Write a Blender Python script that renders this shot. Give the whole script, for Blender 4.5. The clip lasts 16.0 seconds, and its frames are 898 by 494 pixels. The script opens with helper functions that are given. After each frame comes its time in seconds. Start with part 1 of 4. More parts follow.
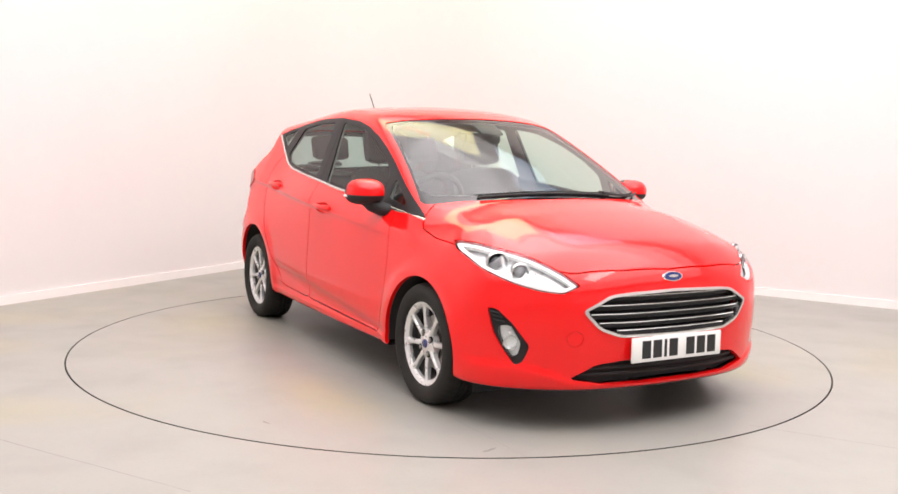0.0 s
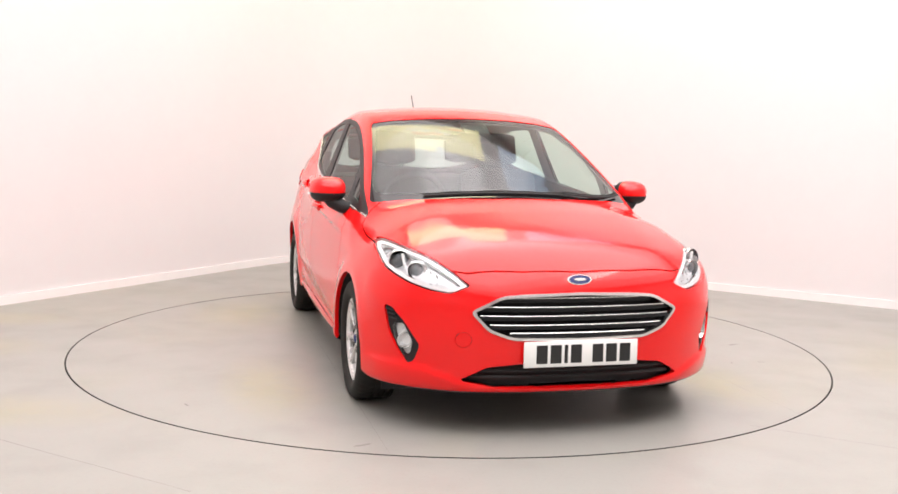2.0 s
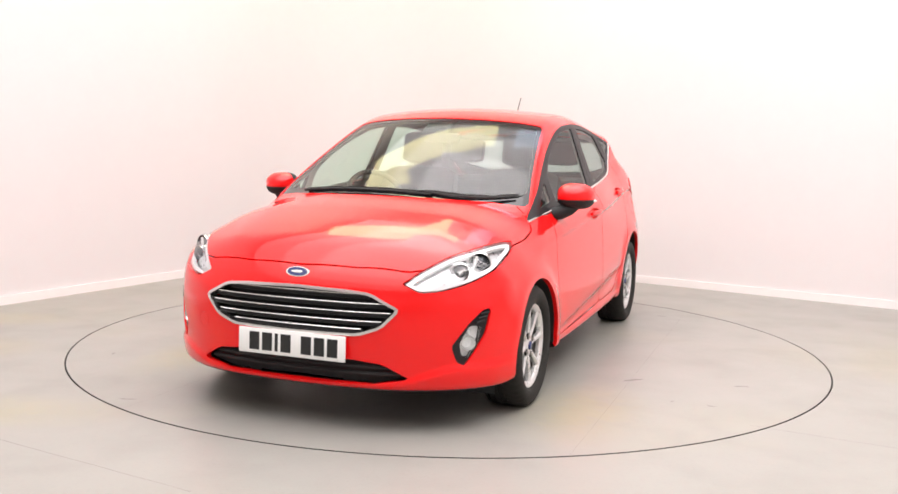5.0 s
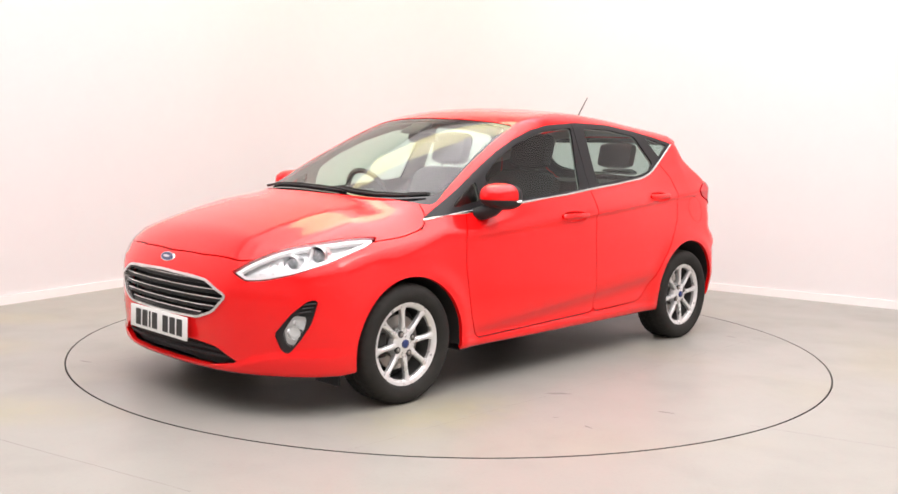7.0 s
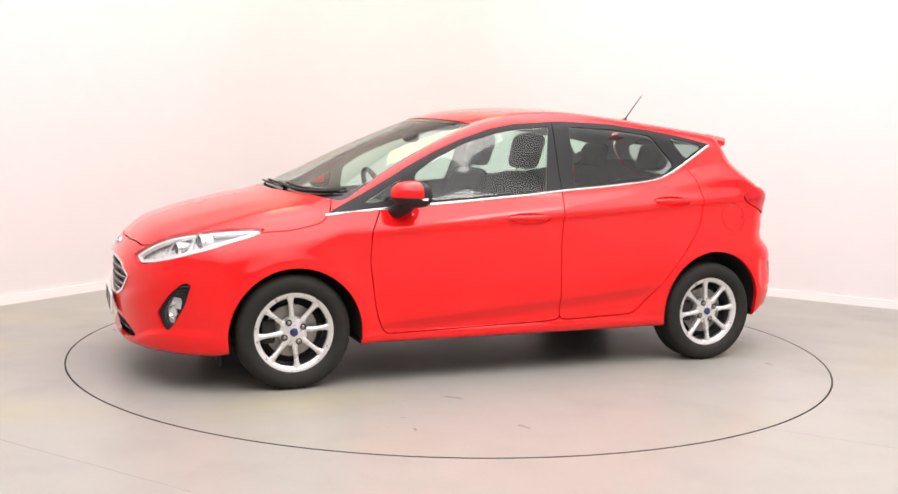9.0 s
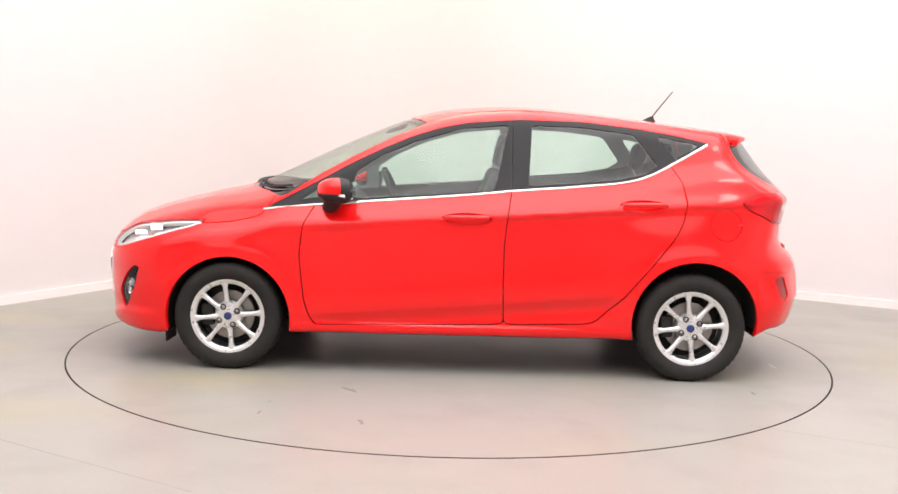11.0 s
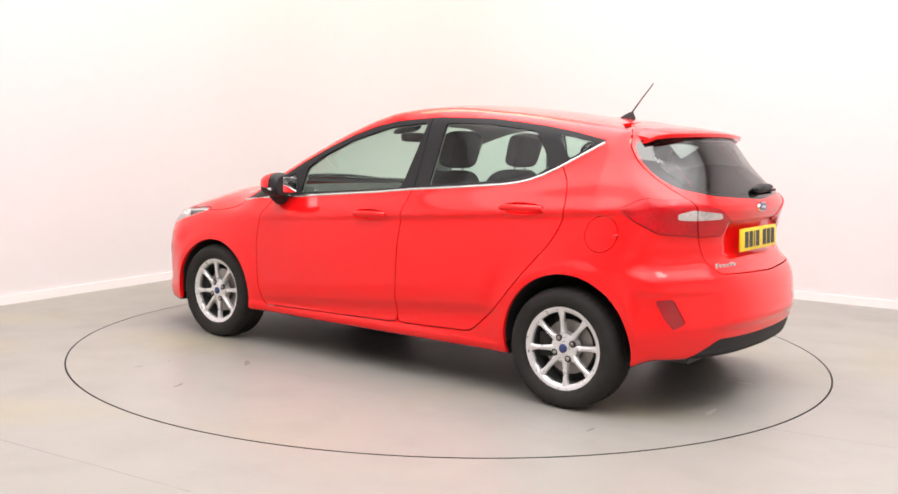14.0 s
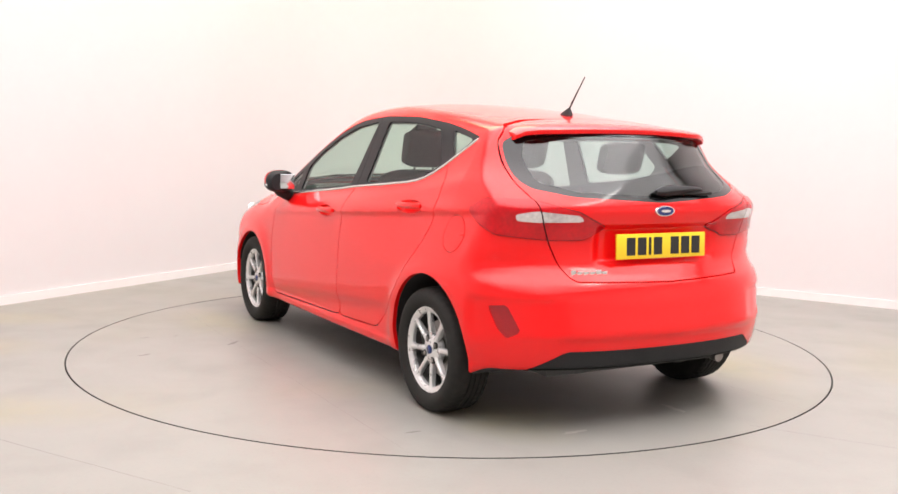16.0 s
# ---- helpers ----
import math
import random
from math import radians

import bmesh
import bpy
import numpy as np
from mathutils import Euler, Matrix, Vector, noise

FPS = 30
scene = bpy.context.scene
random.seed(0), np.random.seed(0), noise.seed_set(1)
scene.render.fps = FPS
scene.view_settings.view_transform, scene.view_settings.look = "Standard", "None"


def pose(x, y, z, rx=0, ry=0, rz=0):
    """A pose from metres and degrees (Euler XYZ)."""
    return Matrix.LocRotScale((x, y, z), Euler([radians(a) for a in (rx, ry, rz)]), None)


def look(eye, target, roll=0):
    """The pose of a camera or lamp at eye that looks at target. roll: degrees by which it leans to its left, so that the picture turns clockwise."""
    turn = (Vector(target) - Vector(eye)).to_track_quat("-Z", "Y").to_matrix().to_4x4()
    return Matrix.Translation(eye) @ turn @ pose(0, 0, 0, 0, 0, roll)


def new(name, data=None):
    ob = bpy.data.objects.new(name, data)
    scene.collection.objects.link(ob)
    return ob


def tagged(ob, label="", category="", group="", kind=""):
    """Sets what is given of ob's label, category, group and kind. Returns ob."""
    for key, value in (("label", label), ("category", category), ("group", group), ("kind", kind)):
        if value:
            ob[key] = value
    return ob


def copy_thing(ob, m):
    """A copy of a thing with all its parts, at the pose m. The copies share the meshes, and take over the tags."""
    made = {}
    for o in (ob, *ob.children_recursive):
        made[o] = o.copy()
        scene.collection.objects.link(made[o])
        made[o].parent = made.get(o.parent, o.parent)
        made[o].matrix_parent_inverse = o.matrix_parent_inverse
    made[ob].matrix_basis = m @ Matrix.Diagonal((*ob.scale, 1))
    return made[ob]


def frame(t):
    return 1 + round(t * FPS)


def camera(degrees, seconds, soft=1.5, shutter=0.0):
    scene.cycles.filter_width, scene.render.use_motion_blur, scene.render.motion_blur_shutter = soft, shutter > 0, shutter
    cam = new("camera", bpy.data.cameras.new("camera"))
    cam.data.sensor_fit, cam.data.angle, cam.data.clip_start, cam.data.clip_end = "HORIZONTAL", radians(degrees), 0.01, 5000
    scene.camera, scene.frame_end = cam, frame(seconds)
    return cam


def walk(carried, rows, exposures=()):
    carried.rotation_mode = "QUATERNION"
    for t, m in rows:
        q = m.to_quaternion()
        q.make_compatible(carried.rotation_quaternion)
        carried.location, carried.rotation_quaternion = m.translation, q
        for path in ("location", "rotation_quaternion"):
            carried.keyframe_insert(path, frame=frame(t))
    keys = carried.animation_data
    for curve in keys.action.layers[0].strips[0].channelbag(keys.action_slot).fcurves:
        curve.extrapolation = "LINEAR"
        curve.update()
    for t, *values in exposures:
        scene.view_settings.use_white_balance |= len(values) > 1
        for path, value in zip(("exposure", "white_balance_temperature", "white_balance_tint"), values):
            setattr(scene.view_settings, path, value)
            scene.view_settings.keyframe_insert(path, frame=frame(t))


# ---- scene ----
# The camera stands still before a turntable; the car turns on it.
cam = camera(49.9, 16.0, soft=1.6)
EYE = Vector((0.0, -5.984, 1.253))
YAW, PITCH, ROLL = radians(0.146), radians(-6.225), 1.425
AIM = EYE + Vector((-math.sin(YAW) * math.cos(PITCH), math.cos(YAW) * math.cos(PITCH), math.sin(PITCH)))
walk(cam, [(0.0, look(EYE, AIM, ROLL)), (16.0, look(EYE, AIM, ROLL))])

# heading of the car in degrees, second by second
TURN = [(0.0, -60.51), (0.5, -61.55), (1.0, -64.34), (1.5, -68.53), (2.0, -74.52), (2.5, -80.33), (3.0, -86.55),
        (3.5, -92.27), (4.0, -98.47), (4.5, -104.23), (5.0, -110.41), (5.5, -116.3), (6.0, -122.2), (6.5, -128.1), (7.0, -134.0),
        (7.5, -139.95), (8.0, -146.01), (8.5, -151.75), (9.0, -157.75), (9.5, -163.5), (10.0, -169.2), (10.5, -174.9),
        (11.0, -180.7), (11.5, -186.5), (12.0, -192.68), (12.5, -198.4), (13.0, -204.42), (13.5, -210.14), (14.0, -216.3),
        (14.5, -222.0), (15.0, -228.15), (15.5, -233.82), (16.0, -239.98)]
CAR_X, CAR_Y = -0.058, 0.027          # the car's middle, off the turntable's axis
TABLE_R = 2.252

# ---- light: a white studio under broad ceiling lights ----
world = bpy.data.worlds.new("studio_world")
scene.world = world
world.use_nodes = True
world.node_tree.nodes["Background"].inputs[0].default_value = (1.0, 0.97, 0.95, 1)
world.node_tree.nodes["Background"].inputs[1].default_value = 0.3
scene.view_settings.exposure = 0.0


def area(name, x, y, z, sx, sy, watts, colour, target=None):
    lamp = bpy.data.lights.new(name, "AREA")
    lamp.shape, lamp.size, lamp.size_y, lamp.energy, lamp.color = "RECTANGLE", sx, sy, watts, colour
    ob = new(name, lamp)
    ob.matrix_world = look((x, y, z), target or (x, y + 1e-4, 0))
    return ob


# one broad ceiling light, brightest in its middle and softer towards its edges
for wide, deep, watts, y in ((10.0, 11.0, 428, -3.2), (7.4, 8.4, 272, -2.4), (5.0, 6.0, 172, -1.8)):
    main = area("ceiling_lamp", 0.0, 0.0, 4.7, wide, deep, watts, (1.0, 0.964, 0.978))
    main.matrix_world = pose(0.35, y, 4.7 - 0.02 * (10.0 - wide), 0, 0, -30.5)
area("ceiling_lamp_warm", -0.6, 2.5, 4.6, 2.4, 1.2, 30, (1.0, 0.9, 0.38))
area("ceiling_lamp_cool", 1.7, 2.3, 4.6, 1.5, 1.0, 10, (0.6, 0.78, 1.0))
# unseen fill light, added to brighten the car's rear as it turns
area("fill_lamp_side", 3.0, -2.4, 4.6, 0.7, 2.8, 60, (1.0, 0.96, 0.92))


# ---- materials ----
def nodes_of(name):
    m = bpy.data.materials.new(name)
    m.use_nodes = True
    return m, m.node_tree.nodes, m.node_tree.links, m.node_tree.nodes["Principled BSDF"]


def surface(name, colour, rough=0.5, metal=0.0, coat=0.0, vary=0.06, scale=30.0, bump=0.0, bump_scale=200.0, spec=0.5, tint=None):
    """A worn surface: colour and gloss vary at two scales, with fine relief."""
    m, n, l, b = nodes_of(name)
    co = n.new("ShaderNodeTexCoord")
    big, fine = n.new("ShaderNodeTexNoise"), n.new("ShaderNodeTexNoise")
    big.inputs["Scale"].default_value, fine.inputs["Scale"].default_value = scale * 0.12, scale
    big.inputs["Detail"].default_value = fine.inputs["Detail"].default_value = 4
    for t in (big, fine):
        l.new(co.outputs["Object"], t.inputs["Vector"])
    add = n.new("ShaderNodeMath")
    l.new(big.outputs[0], add.inputs[0])
    l.new(fine.outputs[0], add.inputs[1])
    ramp = n.new("ShaderNodeMapRange")
    ramp.inputs[1].default_value, ramp.inputs[2].default_value = 0.6, 1.4
    l.new(add.outputs[0], ramp.inputs[0])
    mix = n.new("ShaderNodeMix")
    mix.data_type = "RGBA"
    lo = tint or tuple(c * (1 - vary) for c in colour)
    hi = tuple(min(1, c * (1 + vary)) for c in colour)
    mix.inputs[6].default_value, mix.inputs[7].default_value = (*lo, 1), (*hi, 1)
    l.new(ramp.outputs[0], mix.inputs[0])
    l.new(mix.outputs[2], b.inputs["Base Color"])
    rr = n.new("ShaderNodeMapRange")
    rr.inputs[3].default_value, rr.inputs[4].default_value = rough * 0.88, min(1, rough * 1.12)
    l.new(fine.outputs[0], rr.inputs[0])
    l.new(rr.outputs[0], b.inputs["Roughness"])
    b.inputs["Metallic"].default_value = metal
    b.inputs["Specular IOR Level"].default_value = spec
    b.inputs["Coat Weight"].default_value = coat
    b.inputs["Coat Roughness"].default_value = 0.04
    if bump:
        rel, bp = n.new("ShaderNodeTexNoise"), n.new("ShaderNodeBump")
        rel.inputs["Scale"].default_value = bump_scale
        bp.inputs["Strength"].default_value, bp.inputs["Distance"].default_value = bump, 0.002
        l.new(co.outputs["Object"], rel.inputs["Vector"])
        l.new(rel.outputs[0], bp.inputs["Height"])
        l.new(bp.outputs[0], b.inputs["Normal"])
    return m


def glass(name, tint, gloss=1.0, rough=0.0):
    """A thin pane: tinted see-through with a mirror sheen that grows at grazing angles."""
    m, n, l, b = nodes_of(name)
    n.remove(b)
    tr, gl, fr, mx, mul, pw = (n.new("ShaderNode" + k) for k in ("BsdfTransparent", "BsdfGlossy", "LayerWeight", "MixShader", "Math", "Math"))
    tr.inputs[0].default_value = (*tint, 1)
    gl.inputs["Roughness"].default_value = rough
    fr.inputs[0].default_value = 0.5
    pw.operation, pw.inputs[1].default_value = "POWER", 4.0
    mul.operation, mul.inputs[1].default_value, mul.inputs[2].default_value = "MULTIPLY_ADD", 0.75 * gloss, 0.08 * gloss
    l.new(fr.outputs["Facing"], pw.inputs[0])
    l.new(pw.outputs[0], mul.inputs[0])
    l.new(mul.outputs[0], mx.inputs[0])
    l.new(tr.outputs[0], mx.inputs[1])
    l.new(gl.outputs[0], mx.inputs[2])
    l.new(mx.outputs[0], n["Material Output"].inputs[0])
    return m


def floor_paint(name, seed, stains=()):
    """Worn grey floor coating: dull ochre stains, faint scuffs, soft sheen."""
    m, n, l, b = nodes_of(name)
    co, mp = n.new("ShaderNodeTexCoord"), n.new("ShaderNodeMapping")
    mp.inputs["Location"].default_value = (seed, seed * 0.7, 0)
    l.new(co.outputs["Object"], mp.inputs[0])
    tex = []
    for sc, det, dist in ((0.55, 5, 0.6), (2.6, 6, 0.2), (60, 3, 0), (7, 8, 1.4)):
        t = n.new("ShaderNodeTexNoise")
        t.inputs["Scale"].default_value, t.inputs["Detail"].default_value, t.inputs["Distortion"].default_value = sc, det, dist
        l.new(mp.outputs[0], t.inputs["Vector"])
        tex.append(t)

    def blend(fac, a, col, lo, hi, amount):
        r = n.new("ShaderNodeMapRange")
        r.inputs[1].default_value, r.inputs[2].default_value, r.inputs[4].default_value = lo, hi, amount
        l.new(fac, r.inputs[0])
        mix = n.new("ShaderNodeMix")
        mix.data_type = "RGBA"
        l.new(r.outputs[0], mix.inputs[0])
        l.new(a, mix.inputs[6])
        mix.inputs[7].default_value = (*col, 1)
        return mix.outputs[2]

    base = n.new("ShaderNodeRGB")
    base.outputs[0].default_value = (0.280, 0.272, 0.247, 1)
    c = blend(tex[0].outputs[0], base.outputs[0], (0.305, 0.284, 0.21), 0.52, 0.72, 0.55)
    c = blend(tex[1].outputs[0], c, (0.235, 0.228, 0.205), 0.5, 0.75, 0.4)
    c = blend(tex[3].outputs[0], c, (0.295, 0.288, 0.262), 0.6, 0.75, 0.25)
    c = blend(tex[2].outputs[0], c, (0.20, 0.195, 0.178), 0.55, 0.8, 0.25)
    for sx, sy, ra, rb in stains:
        sm, sg, nm = n.new("ShaderNodeMapping"), n.new("ShaderNodeTexGradient"), n.new("ShaderNodeMath")
        sg.gradient_type, nm.operation = "SPHERICAL", "MULTIPLY"
        sm.inputs["Location"].default_value, sm.inputs["Scale"].default_value = (-sx / ra, -sy / rb, 0), (1 / ra, 1 / rb, 1)
        l.new(co.outputs["Object"], sm.inputs[0])
        l.new(sm.outputs[0], sg.inputs[0])
        l.new(sg.outputs[1], nm.inputs[0])
        l.new(tex[3].outputs[0], nm.inputs[1])
        c = blend(nm.outputs[0], c, (0.335, 0.30, 0.165), 0.05, 0.45, 0.45)
    l.new(c, b.inputs["Base Color"])
    r = n.new("ShaderNodeMapRange")
    r.inputs[3].default_value, r.inputs[4].default_value = 0.26, 0.46
    l.new(tex[1].outputs[0], r.inputs[0])
    l.new(r.outputs[0], b.inputs["Roughness"])
    bp = n.new("ShaderNodeBump")
    bp.inputs["Strength"].default_value, bp.inputs["Distance"].default_value = 0.12, 0.002
    l.new(tex[2].outputs[0], bp.inputs["Height"])
    l.new(bp.outputs[0], b.inputs["Normal"])
    b.inputs["Specular IOR Level"].default_value = 0.4
    return m


def flake_paint(name):
    """Solid red car lacquer with a clear coat and a faint orange-peel."""
    m, n, l, b = nodes_of(name)
    co, t, mix = n.new("ShaderNodeTexCoord"), n.new("ShaderNodeTexNoise"), n.new("ShaderNodeMix")
    t.inputs["Scale"].default_value = 3.0
    l.new(co.outputs["Object"], t.inputs["Vector"])
    mix.data_type = "RGBA"
    mix.inputs[6].default_value, mix.inputs[7].default_value = (0.80, 0.004, 0.005, 1), (0.86, 0.006, 0.007, 1)
    l.new(t.outputs[0], mix.inputs[0])
    l.new(mix.outputs[2], b.inputs["Base Color"])
    b.inputs["Roughness"].default_value = 0.45
    b.inputs["Specular IOR Level"].default_value = 0.05
    b.inputs["Coat Weight"].default_value = 1.0
    b.inputs["Coat IOR"].default_value = 1.46
    b.inputs["Coat Roughness"].default_value = 0.07
    peel, bp = n.new("ShaderNodeTexNoise"), n.new("ShaderNodeBump")
    peel.inputs["Scale"].default_value = 260
    bp.inputs["Strength"].default_value, bp.inputs["Distance"].default_value = 0.025, 0.001
    l.new(co.outputs["Object"], peel.inputs["Vector"])
    l.new(peel.outputs[0], bp.inputs["Height"])
    l.new(bp.outputs[0], b.inputs["Coat Normal"])
    return m


WALL = surface("wall_paint", (0.685, 0.645, 0.642), 0.7, vary=0.015, scale=6, bump=0.05, bump_scale=90)
SKIRT = surface("skirting_paint", (0.80, 0.765, 0.75), 0.4, vary=0.02, scale=10)
CEIL = surface("ceiling_paint", (0.86, 0.85, 0.84), 0.8, vary=0.02, scale=5)
FLOOR = floor_paint("floor_coating", 0.0, ((-2.15, -1.75, 0.9, 0.35), (-2.9, -0.5, 0.7, 0.4), (-3.0, 0.4, 0.6, 0.3)))
TABLE = floor_paint("turntable_coating", 7.3, ((1.2, 1.1, 0.7, 0.4), (-1.5, 0.6, 0.6, 0.4), (0.9, -1.2, 0.8, 0.3), (-1.2, -1.2, 0.6, 0.5)))
JOINT = surface("joint_grey", (0.22, 0.21, 0.195), 0.6, vary=0.3, scale=9)
SCUFF = surface("scuff_pale", (0.42, 0.40, 0.37), 0.5, vary=0.2, scale=30)
PIT = surface("gap_black", (0.02, 0.02, 0.02), 0.8)
RIM_STEEL = surface("rim_steel", (0.5, 0.49, 0.47), 0.35, metal=0.8, vary=0.15)
RED = flake_paint("red_lacquer")
BLACK = surface("black_trim", (0.012, 0.012, 0.013), 0.42, vary=0.15, scale=60, spec=0.25)
GLOSSBLACK = surface("printed_black", (0.008, 0.008, 0.009), 0.06, vary=0.1)
GRAIN = surface("grained_black_plastic", (0.018, 0.018, 0.019), 0.6, spec=0.3, vary=0.2, scale=80, bump=0.3, bump_scale=700)
UNDER = surface("underbody_black", (0.018, 0.017, 0.016), 0.85, vary=0.4, scale=12)
LINING = surface("cabin_lining", (0.075, 0.073, 0.07), 0.85, vary=0.15, scale=80, bump=0.2, bump_scale=500)
HEADLINER = surface("headliner_cloth", (0.33, 0.32, 0.30), 0.9, vary=0.08, scale=80)
CLOTH = surface("seat_cloth", (0.026, 0.026, 0.028), 0.95, spec=0.1, vary=0.3, scale=40)
RUBBER = surface("tyre_rubber", (0.024, 0.0225, 0.0205), 0.75, spec=0.2, vary=0.25, scale=25, bump=0.15, bump_scale=300)
ALLOY = surface("alloy_silver", (0.74, 0.74, 0.735), 0.28, metal=0.6, vary=0.08, scale=20, coat=0.3)
STEEL = surface("brake_steel", (0.33, 0.31, 0.29), 0.45, metal=0.9, vary=0.3, scale=14)
CHROME = surface("chrome", (0.8, 0.8, 0.8), 0.08, metal=1.0, vary=0.03)
SATIN = surface("satin_chrome", (0.78, 0.77, 0.76), 0.22, metal=1.0, vary=0.04)
LAMPGREY = surface("lamp_housing_grey", (0.62, 0.62, 0.63), 0.28, metal=0.6, vary=0.2, scale=40)
LAMPWHITE = surface("lamp_reflector_white", (0.88, 0.89, 0.88), 0.22, metal=0.25, vary=0.05)
BADGE = surface("badge_blue", (0.01, 0.025, 0.13), 0.2, coat=0.7)
PLATE_W = surface("plate_white", (0.82, 0.82, 0.8), 0.4, vary=0.02)
PLATE_Y = surface("plate_yellow", (0.85, 0.62, 0.02), 0.4, vary=0.02)
INK = surface("plate_black", (0.012, 0.012, 0.012), 0.45)
PANE = glass("window_glass", (0.72, 0.89, 0.82), 0.65)
SCREEN = glass("windscreen_glass", (0.80, 0.92, 0.85), 0.9, 0.05)
DARKPANE = glass("rear_window_glass", (0.52, 0.60, 0.59), 1.0, 0.05)
CLEAR = glass("lamp_glass", (0.93, 0.94, 0.95), 0.8)
TAILRED = surface("tail_lamp_red", (0.50, 0.003, 0.008), 0.2, vary=0.25, scale=60, coat=0.8, spec=0.05)
TAILCLEAR = surface("tail_lamp_clear", (0.68, 0.65, 0.64), 0.12, vary=0.35, scale=70, metal=0.35, coat=0.8)
# dark red-black that stands in for shade in the tail lamps' gaps
GAP_SHADE = surface("lamp_gap_shade", (0.05, 0.003, 0.004), 0.5, vary=0.2)
REFLEX = surface("reflector_red", (0.32, 0.004, 0.008), 0.25, vary=0.15, scale=120, coat=0.4)
PROJ = surface("projector_glass", (0.10, 0.105, 0.115), 0.05, metal=0.6, vary=0.1)
# barrel alloy, its colour darkened as the shade seen between the spokes
BARREL = surface("alloy_barrel_shade", (0.10, 0.098, 0.095), 0.5, metal=0.4, vary=0.2, scale=15)
MIRROR = surface("mirror_glass", (0.8, 0.82, 0.84), 0.02, metal=1.0, vary=0.01)


# ---- mesh helpers ----
def part(name, bm, material, parent=None, label="", smooth=True):
    me = bpy.data.meshes.new(name)
    if smooth:
        for f in bm.faces:
            f.smooth = True
    bm.to_mesh(me)
    bm.free()
    me.materials.append(material)
    ob = new(name, me)
    if smooth:
        me.set_sharp_from_angle(angle=radians(38))
    ob.parent = parent
    return tagged(ob, label) if label else ob


def box(bm, x0, x1, y0, y1, z0, z1, bevel=0.0, seg=2):
    got = bmesh.ops.create_cube(bm, size=1)
    bmesh.ops.scale(bm, vec=(x1 - x0, y1 - y0, z1 - z0), verts=got["verts"])
    bmesh.ops.translate(bm, vec=((x0 + x1) / 2, (y0 + y1) / 2, (z0 + z1) / 2), verts=got["verts"])
    if bevel:
        bmesh.ops.bevel(bm, geom=list({e for v in got["verts"] for e in v.link_edges}), offset=bevel, segments=seg, affect="EDGES", profile=0.5)
    return bm


def lathe(profile, seg=64, axis_y=0.0, closed=False):
    """Spin a profile of (radius, y) round the y axis."""
    bm = bmesh.new()
    rings = []
    for r, y in profile:
        rings.append([bm.verts.new((r * math.cos(2 * math.pi * i / seg), y, r * math.sin(2 * math.pi * i / seg))) for i in range(seg)])
    pairs = list(zip(rings, rings[1:])) + ([(rings[-1], rings[0])] if closed else [])
    for a, b in pairs:
        for i in range(seg):
            j = (i + 1) % seg
            bm.faces.new((a[i], a[j], b[j], b[i]))
    if not closed:
        for ring in (rings[0], rings[-1]):
            bm.faces.new(ring)
    bmesh.ops.recalc_face_normals(bm, faces=bm.faces)
    return bm


def moved(bm, x=0, y=0, z=0):
    bmesh.ops.translate(bm, vec=(x, y, z), verts=bm.verts)
    return bm


def sweep(points, radius, seg=8, flat=1.0):
    """A rod of the given radius along points."""
    bm = bmesh.new()
    pts = [Vector(p) for p in points]
    rings = []
    for i, p in enumerate(pts):
        d = (pts[min(i + 1, len(pts) - 1)] - pts[max(i - 1, 0)]).normalized()
        u = d.cross(Vector((0, 0, 1)) if abs(d.z) < 0.9 else Vector((1, 0, 0))).normalized()
        w = u.cross(d)
        r = radius[i] if isinstance(radius, (list, tuple)) else radius
        rings.append([bm.verts.new(p + r * (u * math.cos(2 * math.pi * k / seg) + w * flat * math.sin(2 * math.pi * k / seg))) for k in range(seg)])
    for a, b in zip(rings, rings[1:]):
        for k in range(seg):
            bm.faces.new((a[k], a[(k + 1) % seg], b[(k + 1) % seg], b[k]))
    bm.faces.new(rings[0])
    bm.faces.new(rings[-1])
    bmesh.ops.recalc_face_normals(bm, faces=bm.faces)
    return bm


